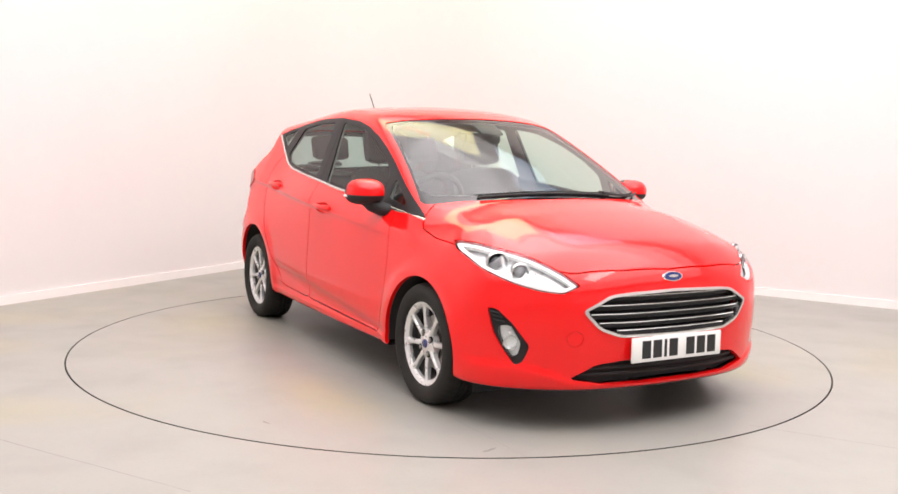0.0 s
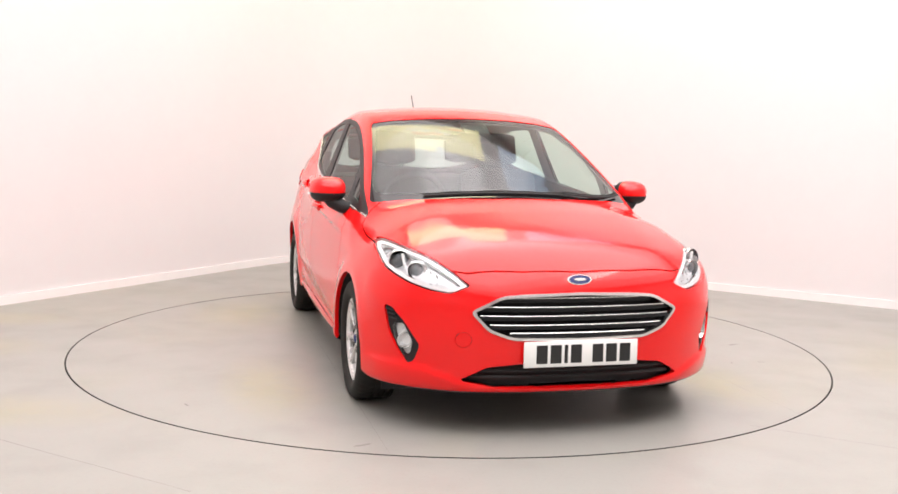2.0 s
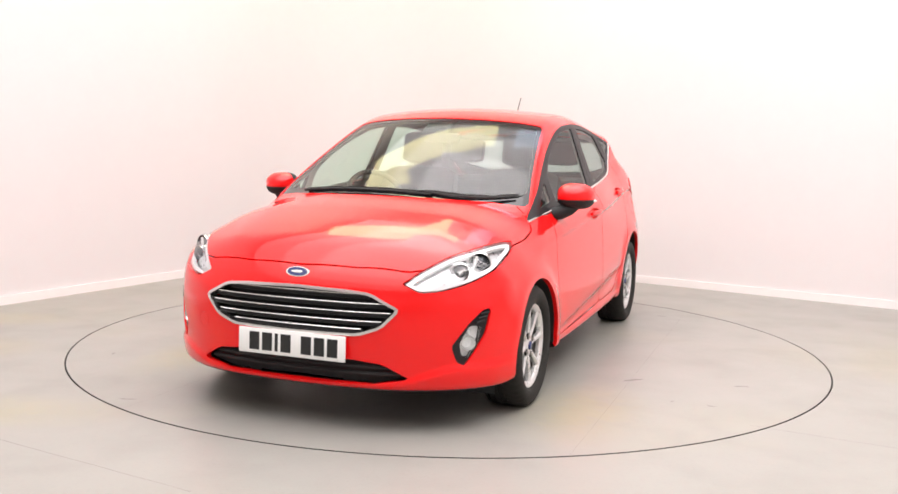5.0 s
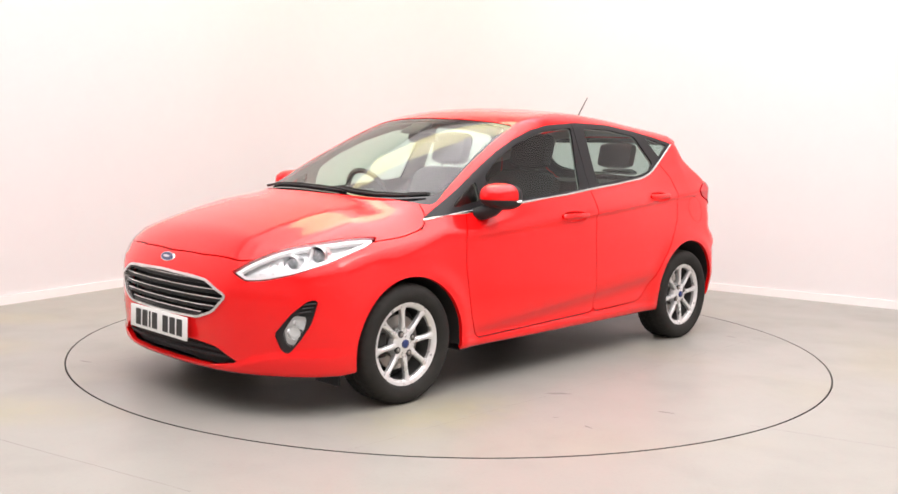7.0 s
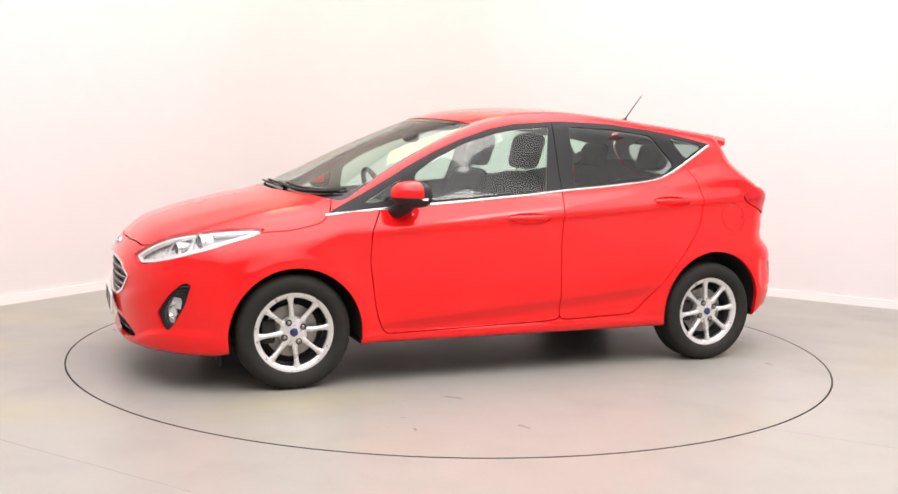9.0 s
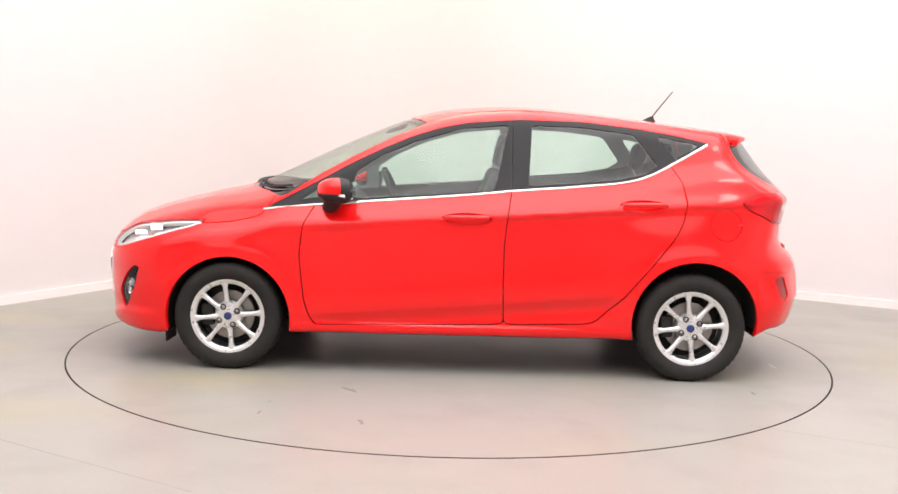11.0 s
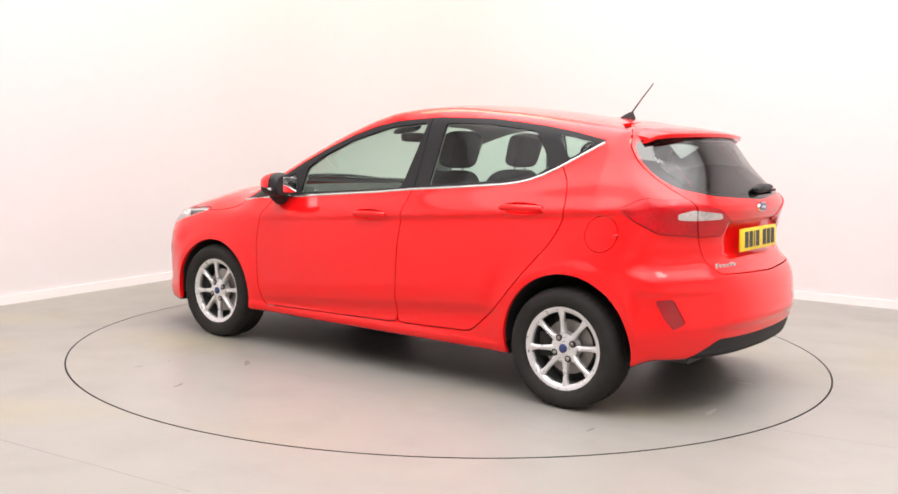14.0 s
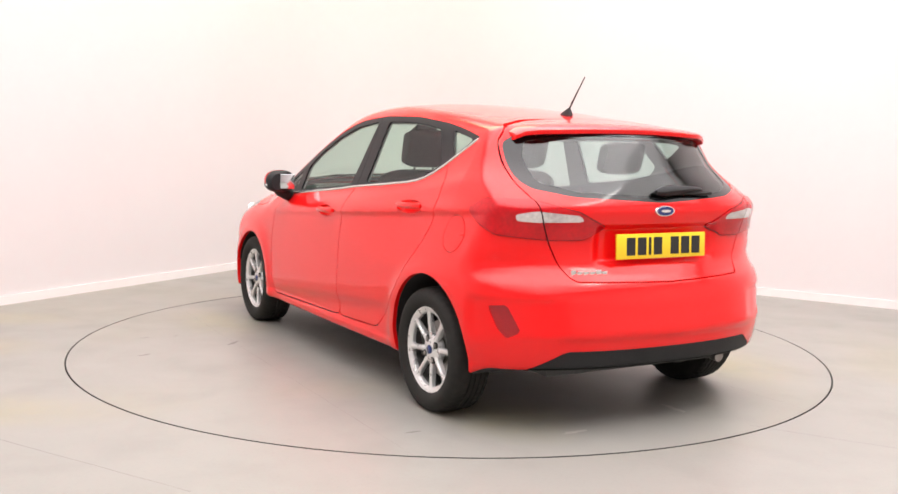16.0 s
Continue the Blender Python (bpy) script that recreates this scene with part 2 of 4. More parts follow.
# ---- the room ----
def room():
    # two long walls meet in a rounded corner behind the turntable; the other two close the room
    corner, a_left, a_right = Vector((-1.14, 4.73, 0)), radians(241.4), radians(-32.5)
    dl, dr = Vector((math.cos(a_left), math.sin(a_left), 0)), Vector((math.cos(a_right), math.sin(a_right), 0))
    far_l, far_r = corner + dl * 13.5, corner + dr * 11.0
    back = far_l + dr * 11.0
    curve = []
    for i in range(25):
        t = i / 24
        curve.append(corner + dl * 1.6 * (1 - t) ** 2 + dr * 1.6 * t ** 2)
    height, thick = 4.8, 0.15

    def wall(name, pts, z0=0.0, z1=height, depth=thick, material=WALL, label="", lip=0.0):
        bm = bmesh.new()
        mid = Vector((0.5, -1.0, 0))
        cols = []
        for i, p in enumerate(pts):
            d = (pts[min(i + 1, len(pts) - 1)] - pts[max(i - 1, 0)]).normalized()
            nrm = Vector((-d.y, d.x, 0))
            if nrm.dot(p - mid) < 0:
                nrm = -nrm
            inner = p - nrm * lip
            outer = p + nrm * depth
            cols.append([bm.verts.new((q.x, q.y, z)) for q in (inner, outer) for z in (z0, z1)])
        for a, b in zip(cols, cols[1:]):
            for i, j in ((0, 1), (1, 3), (3, 2), (2, 0)):
                bm.faces.new((a[i], a[j], b[j], b[i]))
        for c in (cols[0], cols[-1]):
            bm.faces.new((c[0], c[1], c[3], c[2]))
        bmesh.ops.recalc_face_normals(bm, faces=bm.faces)
        return tagged(part(name, bm, material), label, kind="structure")

    wall("wall_back", [far_l] + curve + [far_r], label="plain white studio wall with a rounded corner")
    wall("wall_side", [far_r, back], label="plain white studio wall")
    wall("wall_front", [back, far_l], label="plain white studio wall")
    wall("baseboard", [far_l] + curve + [far_r], 0.0, 0.066, -0.002, SKIRT, "low white skirting board along the wall", lip=0.018)
    bm = bmesh.new()
    top = [far_l, corner, far_r, back]
    vs = [[bm.verts.new((p.x, p.y, z)) for p in top] for z in (height, height + 0.1)]
    bm.faces.new(vs[0])
    bm.faces.new(vs[1])
    for i in range(4):
        bm.faces.new((vs[0][i], vs[0][i - 1], vs[1][i - 1], vs[1][i]))
    bmesh.ops.recalc_face_normals(bm, faces=bm.faces)
    tagged(part("ceiling", bm, CEIL, smooth=False), "plain white studio ceiling", kind="structure")

    # floor: one sheet round the turntable's pit
    bm = bmesh.new()
    n, r = 180, TABLE_R + 0.002
    inner = [bm.verts.new((r * math.cos(2 * math.pi * i / n), r * math.sin(2 * math.pi * i / n), 0)) for i in range(n)]
    low = [bm.verts.new((v.co.x, v.co.y, -0.08)) for v in inner]
    outer = []
    for i in range(n):
        outer.append(bm.verts.new((14 * math.cos(2 * math.pi * i / n), 14 * math.sin(2 * math.pi * i / n), 0)))
    for i in range(n):
        j = (i + 1) % n
        bm.faces.new((inner[i], inner[j], outer[j], outer[i]))
        bm.faces.new((low[i], low[j], inner[j], inner[i]))
    bm.faces.new(low)
    bmesh.ops.recalc_face_normals(bm, faces=bm.faces)
    tagged(part("floor", bm, FLOOR, smooth=False), "worn grey coated floor with ochre stains", kind="structure")


def turntable():
    root = tagged(new("turntable"), "round grey coated turntable with faint scuffs, flush in the floor", "turntable")
    prof = [(0.001, 0.0), (TABLE_R - 0.007, 0.0), (TABLE_R - 0.007, -0.05), (0.001, -0.05)]
    bm = lathe(prof, 180, closed=False)
    bmesh.ops.rotate(bm, matrix=Matrix.Rotation(radians(90), 3, "X"), verts=bm.verts)
    part("platform", bm, TABLE, root, smooth=False)
    bm = lathe([(TABLE_R - 0.007, 0.0015), (TABLE_R - 0.004, 0.0015), (TABLE_R - 0.004, -0.05), (TABLE_R - 0.007, -0.05)], 180, closed=True)
    bmesh.ops.rotate(bm, matrix=Matrix.Rotation(radians(90), 3, "X"), verts=bm.verts)
    part("rim", bm, PIT, root, "dark worn steel rim")
    for y in (-0.81, 1.23):
        half = math.sqrt(TABLE_R ** 2 - y * y) - 0.02
        bm = bmesh.new()
        xs = np.linspace(-half, half, 60)
        va = [bm.verts.new((x, y - 0.0006 - 0.0008 * noise.noise((x * 9, y, 0)), 0.0006)) for x in xs]
        vb = [bm.verts.new((x, y + 0.0006 + 0.0008 * noise.noise((x * 9, y, 5)), 0.0006)) for x in xs]
        for i in range(59):
            bm.faces.new((va[i], va[i + 1], vb[i + 1], vb[i]))
        part("joint", bm, JOINT, root, "faint worn joint line")
    for x, y, r, m in ((0.36, 1.8, 0.03, JOINT), (0.84, 1.69, 0.022, JOINT), (0.83, 1.5, 0.012, JOINT), (-1.89, 0.45, 0.05, SCUFF), (-1.78, -0.23, 0.06, SCUFF),
                       (0.48, 1.24, 0.045, JOINT), (-1.59, 1.09, 0.03, JOINT), (1.95, -0.9, 0.03, JOINT), (-1.01, 0.62, 0.07, SCUFF), (1.2, -1.6, 0.02, JOINT)):
        bm = bmesh.new()
        a0 = random.random() * 6
        vs = []
        for k in range(18):
            t = 2 * math.pi * k / 18
            q = r * (0.7 + 0.6 * noise.noise((math.cos(t) * 1.5 + x * 7, math.sin(t) * 1.5 + y * 7, 0)))
            dx, dy = q * math.cos(t) * 1.8, q * math.sin(t) * 0.45
            vs.append(bm.verts.new((x + dx * math.cos(a0) - dy * math.sin(a0), y + dx * math.sin(a0) + dy * math.cos(a0), 0.0008)))
        bm.faces.new(vs)
        part("scuff", bm, m, root, "small worn scuff")
    return root


def floor_seam(x0, y0, x1, y1, w=0.0018):
    bm = bmesh.new()
    d = Vector((x1 - x0, y1 - y0, 0))
    side = Vector((-d.y, d.x, 0)).normalized()
    cols = []
    for k in range(31):
        p = Vector((x0, y0, 0)) + d * (k / 30) + side * 0.006 * noise.noise((k * 0.4, x0, 0))
        cols.append([bm.verts.new(p + side * q * (1 + 0.6 * noise.noise((k * 0.9, y0, q * 900))) + Vector((0, 0, 0.0007))) for q in (-w, w)])
    for p, q in zip(cols, cols[1:]):
        bm.faces.new((p[0], q[0], q[1], p[1]))
    tagged(part("floor_seam", bm, JOINT), "fine dark seam line across the coated floor", kind="structure")


room()
floor_seam(-3.2, -1.38, -0.9, -2.69)
floor_seam(1.38, -1.69, 3.6, -2.85)
floor_seam(2.05, -2.62, 2.16, -2.66, 0.004)
table = turntable()
# ---- the car's shape: a solid bounded by top, side, nose and tail surfaces that blend into one another ----
def line(xs, zs):
    """A smooth curve through a few control points."""
    xs, zs = np.array(xs, float), np.array(zs, float)
    d = np.diff(zs) / np.diff(xs)
    m = np.r_[d[0], (d[1:] + d[:-1]) / 2, d[-1]]

    def f(x):
        x = np.clip(x, xs[0], xs[-1])
        i = np.clip(np.searchsorted(xs, x) - 1, 0, len(xs) - 2)
        h = xs[i + 1] - xs[i]
        t = (x - xs[i]) / h
        return ((2 * t**3 - 3 * t**2 + 1) * zs[i] + (t**3 - 2 * t**2 + t) * h * m[i] + (-2 * t**3 + 3 * t**2) * zs[i + 1] + (t**3 - t**2) * h * m[i + 1])
    return f


def smax(a, b, k):
    h = np.maximum(k - np.abs(a - b), 0) / k
    return np.maximum(a, b) + h * h * k / 4


def step(a, b, x):
    t = np.clip((x - a) / (b - a), 0, 1)
    return t * t * (3 - 2 * t)


def bell(x, w):
    return np.exp(-(x / w) ** 2)


TOP = line([-1.72, -1.34, -1.0, -0.66, -0.31, 0.03, 0.2, 0.39, 0.75, 1.11, 1.22, 1.30, 1.5, 1.75, 1.93, 2.03, 2.12],
           [1.320, 1.375, 1.414, 1.449, 1.470, 1.453, 1.426, 1.366, 1.213, 1.038, 0.984, 0.956, 0.910, 0.842, 0.771, 0.705, 0.60])
NOSE = line([0.15, 0.19, 0.24, 0.32, 0.43, 0.55, 0.63, 0.70, 0.78, 0.9], [1.97, 2.02, 2.045, 2.055, 2.065, 2.065, 2.058, 2.04, 2.0, 1.93])
TAIL = line([0.2, 0.30, 0.40, 0.5, 0.6, 0.66, 0.70, 0.74, 0.80, 0.90, 0.98, 1.03, 1.15, 1.32, 1.5],
            [-1.885, -1.937, -1.963, -1.968, -1.957, -1.930, -1.89, -1.858, -1.848, -1.858, -1.875, -1.852, -1.765, -1.635, -1.5])
BELT = line([-1.35, -0.96, -0.55, 0.0, 0.57, 1.06, 1.6, 2.1], [1.16, 1.085, 1.03, 0.978, 0.925, 0.875, 0.82, 0.76])
# half width against the height over the belt line
SECTION = line([-0.85, -0.75, -0.65, -0.5, -0.35, -0.22, -0.14, -0.08, -0.03, 0.0, 0.03, 0.15, 0.3, 0.42, 0.6],
               [0.830, 0.849, 0.856, 0.863, 0.860, 0.850, 0.839, 0.820, 0.789, 0.772, 0.758, 0.709, 0.650, 0.599, 0.49])
PLAN = line([-2.0, -1.8, -1.6, -1.3, -0.9, 0.0, 0.8, 1.3, 1.6, 2.1], [-0.07, -0.035, -0.014, -0.002, 0.0, 0.004, 0.004, 0.0, -0.008, -0.05])
ARCHES = ((1.240, 0.278, 0.337), (-1.262, 0.312, 0.337))
SILL_Z = 0.215


def body(x, y, z):
    """Below zero inside the car."""
    ay = np.abs(y)
    belt = BELT(x)
    side = SECTION(z - belt) + PLAN(x)
    # the upper body draws in towards the tail, and a little over the headlamps
    side = side - 0.074 * step(-0.2, -1.35, x) * step(0.62, 1.02, z) - 0.016 * step(1.35, 1.8, x) * step(0.58, 0.72, z)
    # shoulder crease through the handles, and the scooped lower door
    crease = 0.83 - 0.075 * (x - 0.2)
    dz = z - crease
    mid = step(1.0, 0.7, x) * step(-1.75, -1.35, x)
    side = side + (0.010 + 0.008 * step(0.2, -0.5, x)) * mid * np.where(dz > 0, bell(dz, 0.055), bell(dz, 0.018))
    low = z - (0.395 - 0.085 * (x + 0.1))
    mid = step(0.95, 0.65, x) * step(-1.0, -0.72, x)
    side = side + mid * (0.008 * np.where(low > 0, bell(low, 0.13), bell(low, 0.03)) - 0.009 * bell(low + 0.065, 0.05))
    for cx, cz, r in ARCHES:
        d = np.hypot(x - cx, z - cz)
        side = side + 0.016 * bell(np.maximum(d - r - 0.02, 0), 0.06) * step(0.80, 0.6, z)
    # sill rounded out below the doors
    side = side + 0.010 * step(0.95, 0.85, x) * step(-0.95, -0.85, x) * step(0.285, 0.26, z)
    # rear haunch under the side glass
    side = side + 0.009 * bell(x + 1.45, 0.28) * bell(z - 0.93, 0.10)
    s = 0.10 + 0.28 * step(1.45, 1.1, x) * step(-0.6, 0.2, x)
    crown = 0.115 + 0.008 * step(0.2, 1.3, x)
    top = TOP(x + s * ay * ay) - crown * ay * ay
    top = top + 0.014 * step(0.98, 1.45, x) * step(2.0, 1.82, x) * step(0.66, 0.46, ay + 0.10 * (x - 1.2))
    nose = NOSE(z) - 0.15 * ay**2 - 0.55 * ay**4
    # a lip runs along the foot of the front bumper and round its corners
    lip = 0.013 * step(0.008, -0.034, z - (0.238 + 0.075 * step(0.42, 0.72, ay))) * step(1.58, 1.72, x)
    nose, side = nose + lip, side + lip
    # the rear reflectors sit in shallow hollows under a ledge
    hollow = 0.010 * step(0.612, 0.575, z) * step(0.40, 0.46, z) * step(-1.58, -1.64, x) * step(0.50, 0.60, ay)
    side = side - hollow
    lamps = step(0.68, 0.80, z) * step(1.06, 0.96, z)          # flatter across the tail lamps
    tail = TAIL(z) + (0.16 - 0.03 * lamps + 0.30 * step(0.98, 1.2, z)) * ay**2 + (0.36 - 0.04 * lamps + 0.06 * step(0.98, 1.2, z)) * ay**4 + hollow
    tail = tail - 0.009 * np.where(z > 0.44, bell(z - 0.44, 0.06), bell(z - 0.44, 0.015)) + 0.02 * step(0.37, 0.31, ay) * step(0.73, 0.765, z) * step(0.915, 0.89, z)
    f_top, f_side, f_nose, f_tail = (z - top) * 0.93, ay - side, x - nose, tail - x
    k_ts = 0.05 + 0.11 * step(0.75, 1.35, x) + 0.035 * step(0.3, -0.3, x)
    f = smax(f_side, f_top, k_ts)
    f = smax(f, f_nose, 0.11)
    f = smax(f, f_tail, 0.03 + 0.05 * step(1.1, 0.9, z))
    bottom = SILL_Z - 0.03 * step(1.45, 1.65, x) + 0.07 * step(-1.5, -1.7, x)
    return smax(f, bottom - z, 0.03)


def gradient(p, e=1e-4):
    g = np.empty_like(p)
    for i in range(3):
        d = np.zeros(3)
        d[i] = e
        g[:, i] = (body(*(p + d).T) - body(*(p - d).T)) / (2 * e)
    return g


def shell(h=0.0155):
    """The skin as triangles: surface nets on a grid, each vertex drawn onto the true surface."""
    ax = [np.arange(-2.16, 2.2, h), np.arange(-0.99, 0.991, h), np.arange(0.12, 1.56, h)]
    grid = np.stack(np.meshgrid(*ax, indexing="ij"), -1)
    val = body(grid[..., 0], grid[..., 1], grid[..., 2])
    inside = val < 0
    nx, ny, nz = val.shape
    total, count = np.zeros((nx - 1, ny - 1, nz - 1, 3)), np.zeros((nx - 1, ny - 1, nz - 1))
    edges = []
    for a in range(3):
        lo = [slice(None)] * 3
        hi = [slice(None)] * 3
        lo[a], hi[a] = slice(0, -1), slice(1, None)
        i, j, k = np.nonzero(inside[tuple(lo)] != inside[tuple(hi)])
        o = np.eye(3, dtype=int)[a]
        va, vb = val[i, j, k], val[i + o[0], j + o[1], k + o[2]]
        t = va / (va - vb)
        pt = grid[i, j, k] + t[:, None] * o * h
        b, c = (a + 1) % 3, (a + 2) % 3
        quad = []
        for sb, sc in ((0, 0), (1, 0), (1, 1), (0, 1)):
            cell = [i.copy(), j.copy(), k.copy()]
            cell[b] = cell[b] - 1 + sb
            cell[c] = cell[c] - 1 + sc
            np.add.at(total, tuple(cell), pt)
            np.add.at(count, tuple(cell), 1)
            quad.append(np.ravel_multi_index(tuple(cell), count.shape))
        quad = np.stack(quad, 1)
        quad[va > 0] = quad[va > 0][:, ::-1]
        edges.append(quad)
    used = count.ravel() > 0
    number = np.cumsum(used) - 1
    pts = total.reshape(-1, 3)[used] / count.ravel()[used][:, None]
    quads = number[np.concatenate(edges)]
    for _ in range(3):
        g = gradient(pts)
        step_ = body(*pts.T)[:, None] * g / np.maximum((g * g).sum(1, keepdims=True), 0.05)
        ln = np.linalg.norm(step_, axis=1, keepdims=True)
        pts = pts - step_ * np.minimum(1, 0.012 / np.maximum(ln, 1e-9))
    g = gradient(pts)
    nrm = g / np.linalg.norm(g, axis=1, keepdims=True)
    return pts, nrm, np.concatenate([quads[:, [0, 1, 2]], quads[:, [0, 2, 3]]])


def rounded(poly, times=2, reach=0.014):
    """Corner-cut an outline a few times, to round it."""
    p = np.array(poly, float)
    for k in range(times):
        q = np.roll(p, -1, 0)
        ln = np.linalg.norm(q - p, axis=1, keepdims=True)
        c = np.minimum(0.25, reach / 2**k / np.maximum(ln, 1e-9))
        p = np.stack([p * (1 - c) + q * c, p * c + q * (1 - c)], 1).reshape(-1, 2)
    return p


def outline(poly, u, v):
    """Signed distance to a closed outline: below zero inside."""
    best, odd = np.full(u.shape, 1e9), np.zeros(u.shape, bool)
    for (ax, ay), (bx, by) in zip(poly, np.roll(poly, -1, 0)):
        dx, dy = bx - ax, by - ay
        t = np.clip(((u - ax) * dx + (v - ay) * dy) / (dx * dx + dy * dy + 1e-12), 0, 1)
        best = np.minimum(best, np.hypot(u - ax - t * dx, v - ay - t * dy))
        cross = ((ay > v) != (by > v)) & (u < (bx - ax) * (v - ay) / (by - ay + 1e-12) + ax)
        odd ^= cross
    return np.where(odd, -best, best)


class Skin:
    """The pool of skin vertices; panels are triangle lists cut out of it."""

    def __init__(self):
        self.v, self.n, self.t = shell()

    def split(self, tris, f):
        """Cut triangles along f = 0, f being a function of x, y, z and the normals: (inside, outside)."""
        val = f(self.v[:, 0], self.v[:, 1], self.v[:, 2], self.n)
        val = np.where(np.abs(val) < 1e-6, 1e-6, val)
        neg = val[tris] < 0
        k = neg.sum(1)
        ins, outs, mixed = tris[k == 3], tris[k == 0], tris[(k == 1) | (k == 2)]
        if not len(mixed):
            return ins, outs
        nm = val[mixed] < 0
        lone_neg = nm.sum(1) == 1
        lone = np.where(lone_neg, nm.argmax(1), (~nm).argmax(1))
        r = np.arange(len(mixed))
        a, b, c = mixed[r, lone], mixed[r, (lone + 1) % 3], mixed[r, (lone + 2) % 3]
        e = np.concatenate([np.stack([a, b], 1), np.stack([a, c], 1)])
        e.sort(axis=1)
        u, inv = np.unique(e, axis=0, return_inverse=True)
        inv = inv.reshape(-1)
        va, vb = val[u[:, 0]], val[u[:, 1]]
        t = (va / (va - vb))[:, None]
        base = len(self.v)
        nn = self.n[u[:, 0]] * (1 - t) + self.n[u[:, 1]] * t
        self.v = np.concatenate([self.v, self.v[u[:, 0]] * (1 - t) + self.v[u[:, 1]] * t])
        self.n = np.concatenate([self.n, nn / np.linalg.norm(nn, axis=1, keepdims=True)])
        ab, ac = base + inv[:len(a)], base + inv[len(a):]
        one = np.stack([a, ab, ac], 1)
        two = np.concatenate([np.stack([ab, b, c], 1), np.stack([ab, c, ac], 1)])
        l2 = np.concatenate([lone_neg, lone_neg])
        return np.concatenate([ins, one[lone_neg], two[~l2]]), np.concatenate([outs, one[~lone_neg], two[l2]])

    def panel(self, name, tris, material, parent, label="", depth=0.012, shift=0.0, rim=True):
        """Make a panel of the skin, moved by shift along its normals, with edges folded inwards by depth."""
        ids, inv = np.unique(tris, return_inverse=True)
        t = inv.reshape(-1, 3)
        n = self.n[ids]
        v = self.v[ids] + n * shift
        if rim:
            e = np.concatenate([t[:, [0, 1]], t[:, [1, 2]], t[:, [2, 0]]])
            key = np.sort(e, 1)
            _, first, cnt = np.unique(key, axis=0, return_index=True, return_counts=True)
            be = e[first[cnt == 1]]
            d = v[be[:, 1]] - v[be[:, 0]]
            out = np.cross(d, n[be[:, 0]])
            out /= np.maximum(np.linalg.norm(out, axis=1, keepdims=True), 1e-9)
            base, m = len(v), len(be)
            v = np.concatenate([v, v[be[:, 0]], v[be[:, 1]], v[be[:, 1]] - n[be[:, 1]] * depth, v[be[:, 0]] - n[be[:, 0]] * depth])
            n = np.concatenate([n, out, out, out, out])
            k = base + np.arange(m)
            t = np.concatenate([t, np.stack([k, k + 3 * m, k + 2 * m], 1), np.stack([k, k + 2 * m, k + m], 1)])
        me = bpy.data.meshes.new(name)
        me.from_pydata(v.tolist(), [], t.tolist())
        me.polygons.foreach_set("use_smooth", [True] * len(me.polygons))
        me.normals_split_custom_set_from_vertices(n.tolist())
        me.materials.append(material)
        ob = new(name, me)
        ob.parent = parent
        return tagged(ob, label) if label else ob


def on_side(x, z, sign=1, off=0.0):
    """A point of the flank at x and z."""
    y = np.linspace(0.3, 1.0, 1400)
    f = body(np.full_like(y, x), y, np.full_like(y, z))
    k = int(np.argmax(f > 0))
    return Vector((x, sign * (y[k] + off), z))


def on_nose(y, z, off=0.0, sign=1):
    x = np.linspace(1.2, 2.2, 2000) if sign > 0 else np.linspace(-1.2, -2.2, 2000)
    f = body(x, np.full_like(x, y), np.full_like(x, z))
    return Vector((x[int(np.argmax(f > 0))] + sign * off, y, z))


def on_top(x, y, off=0.0):
    z = np.linspace(0.5, 1.6, 2200)
    f = body(np.full_like(z, x), np.full_like(z, y), z)
    return Vector((x, y, z[int(np.argmax(f > 0))] + off))
# ---- the car and its panels ----
car = tagged(new("car"), "glossy red five-door hatchback car standing on the turntable", "car")
skin = Skin()
GAP = 0.0028


def side_of(poly, s, grow=0.0, cuts=1):
    p = rounded(poly, cuts)
    return lambda x, y, z, n: np.maximum(outline(p, x, z) - grow, 0.3 - s * y)


def face_of(poly, sign, grow=0.0, cuts=1):
    p = rounded(poly, cuts)
    return lambda x, y, z, n: np.maximum(outline(p, y, z) - grow, (0.2 if sign > 0 else 1.3) - sign * x)


def slant_of(poly, s, x0, kx, y0, ky, grow=0.0, cuts=1):
    """An outline seen slantwise from a corner: across is kx * (x - x0) + ky * (|y| - y0)."""
    p = rounded(poly, cuts, 0.009)
    return lambda x, y, z, n: np.maximum(np.maximum(outline(p, kx * (x - x0) + ky * (s * y - y0), z) - grow, 0.15 - s * y), 1.2 - np.sign(x0) * x)


def mirrored(half):
    """Close an outline given from the top middle down to the bottom middle."""
    return [(y, z) for y, z in half] + [(-y, z) for y, z in reversed(half) if y > 1e-6]


def gapped(tris, f, gap=GAP):
    """Cut a panel out with a shut line round it: (panel, rest)."""
    a, b = skin.split(tris, lambda *q: f(*q) + gap)
    _, c = skin.split(b, lambda *q: f(*q) - gap)
    return a, c


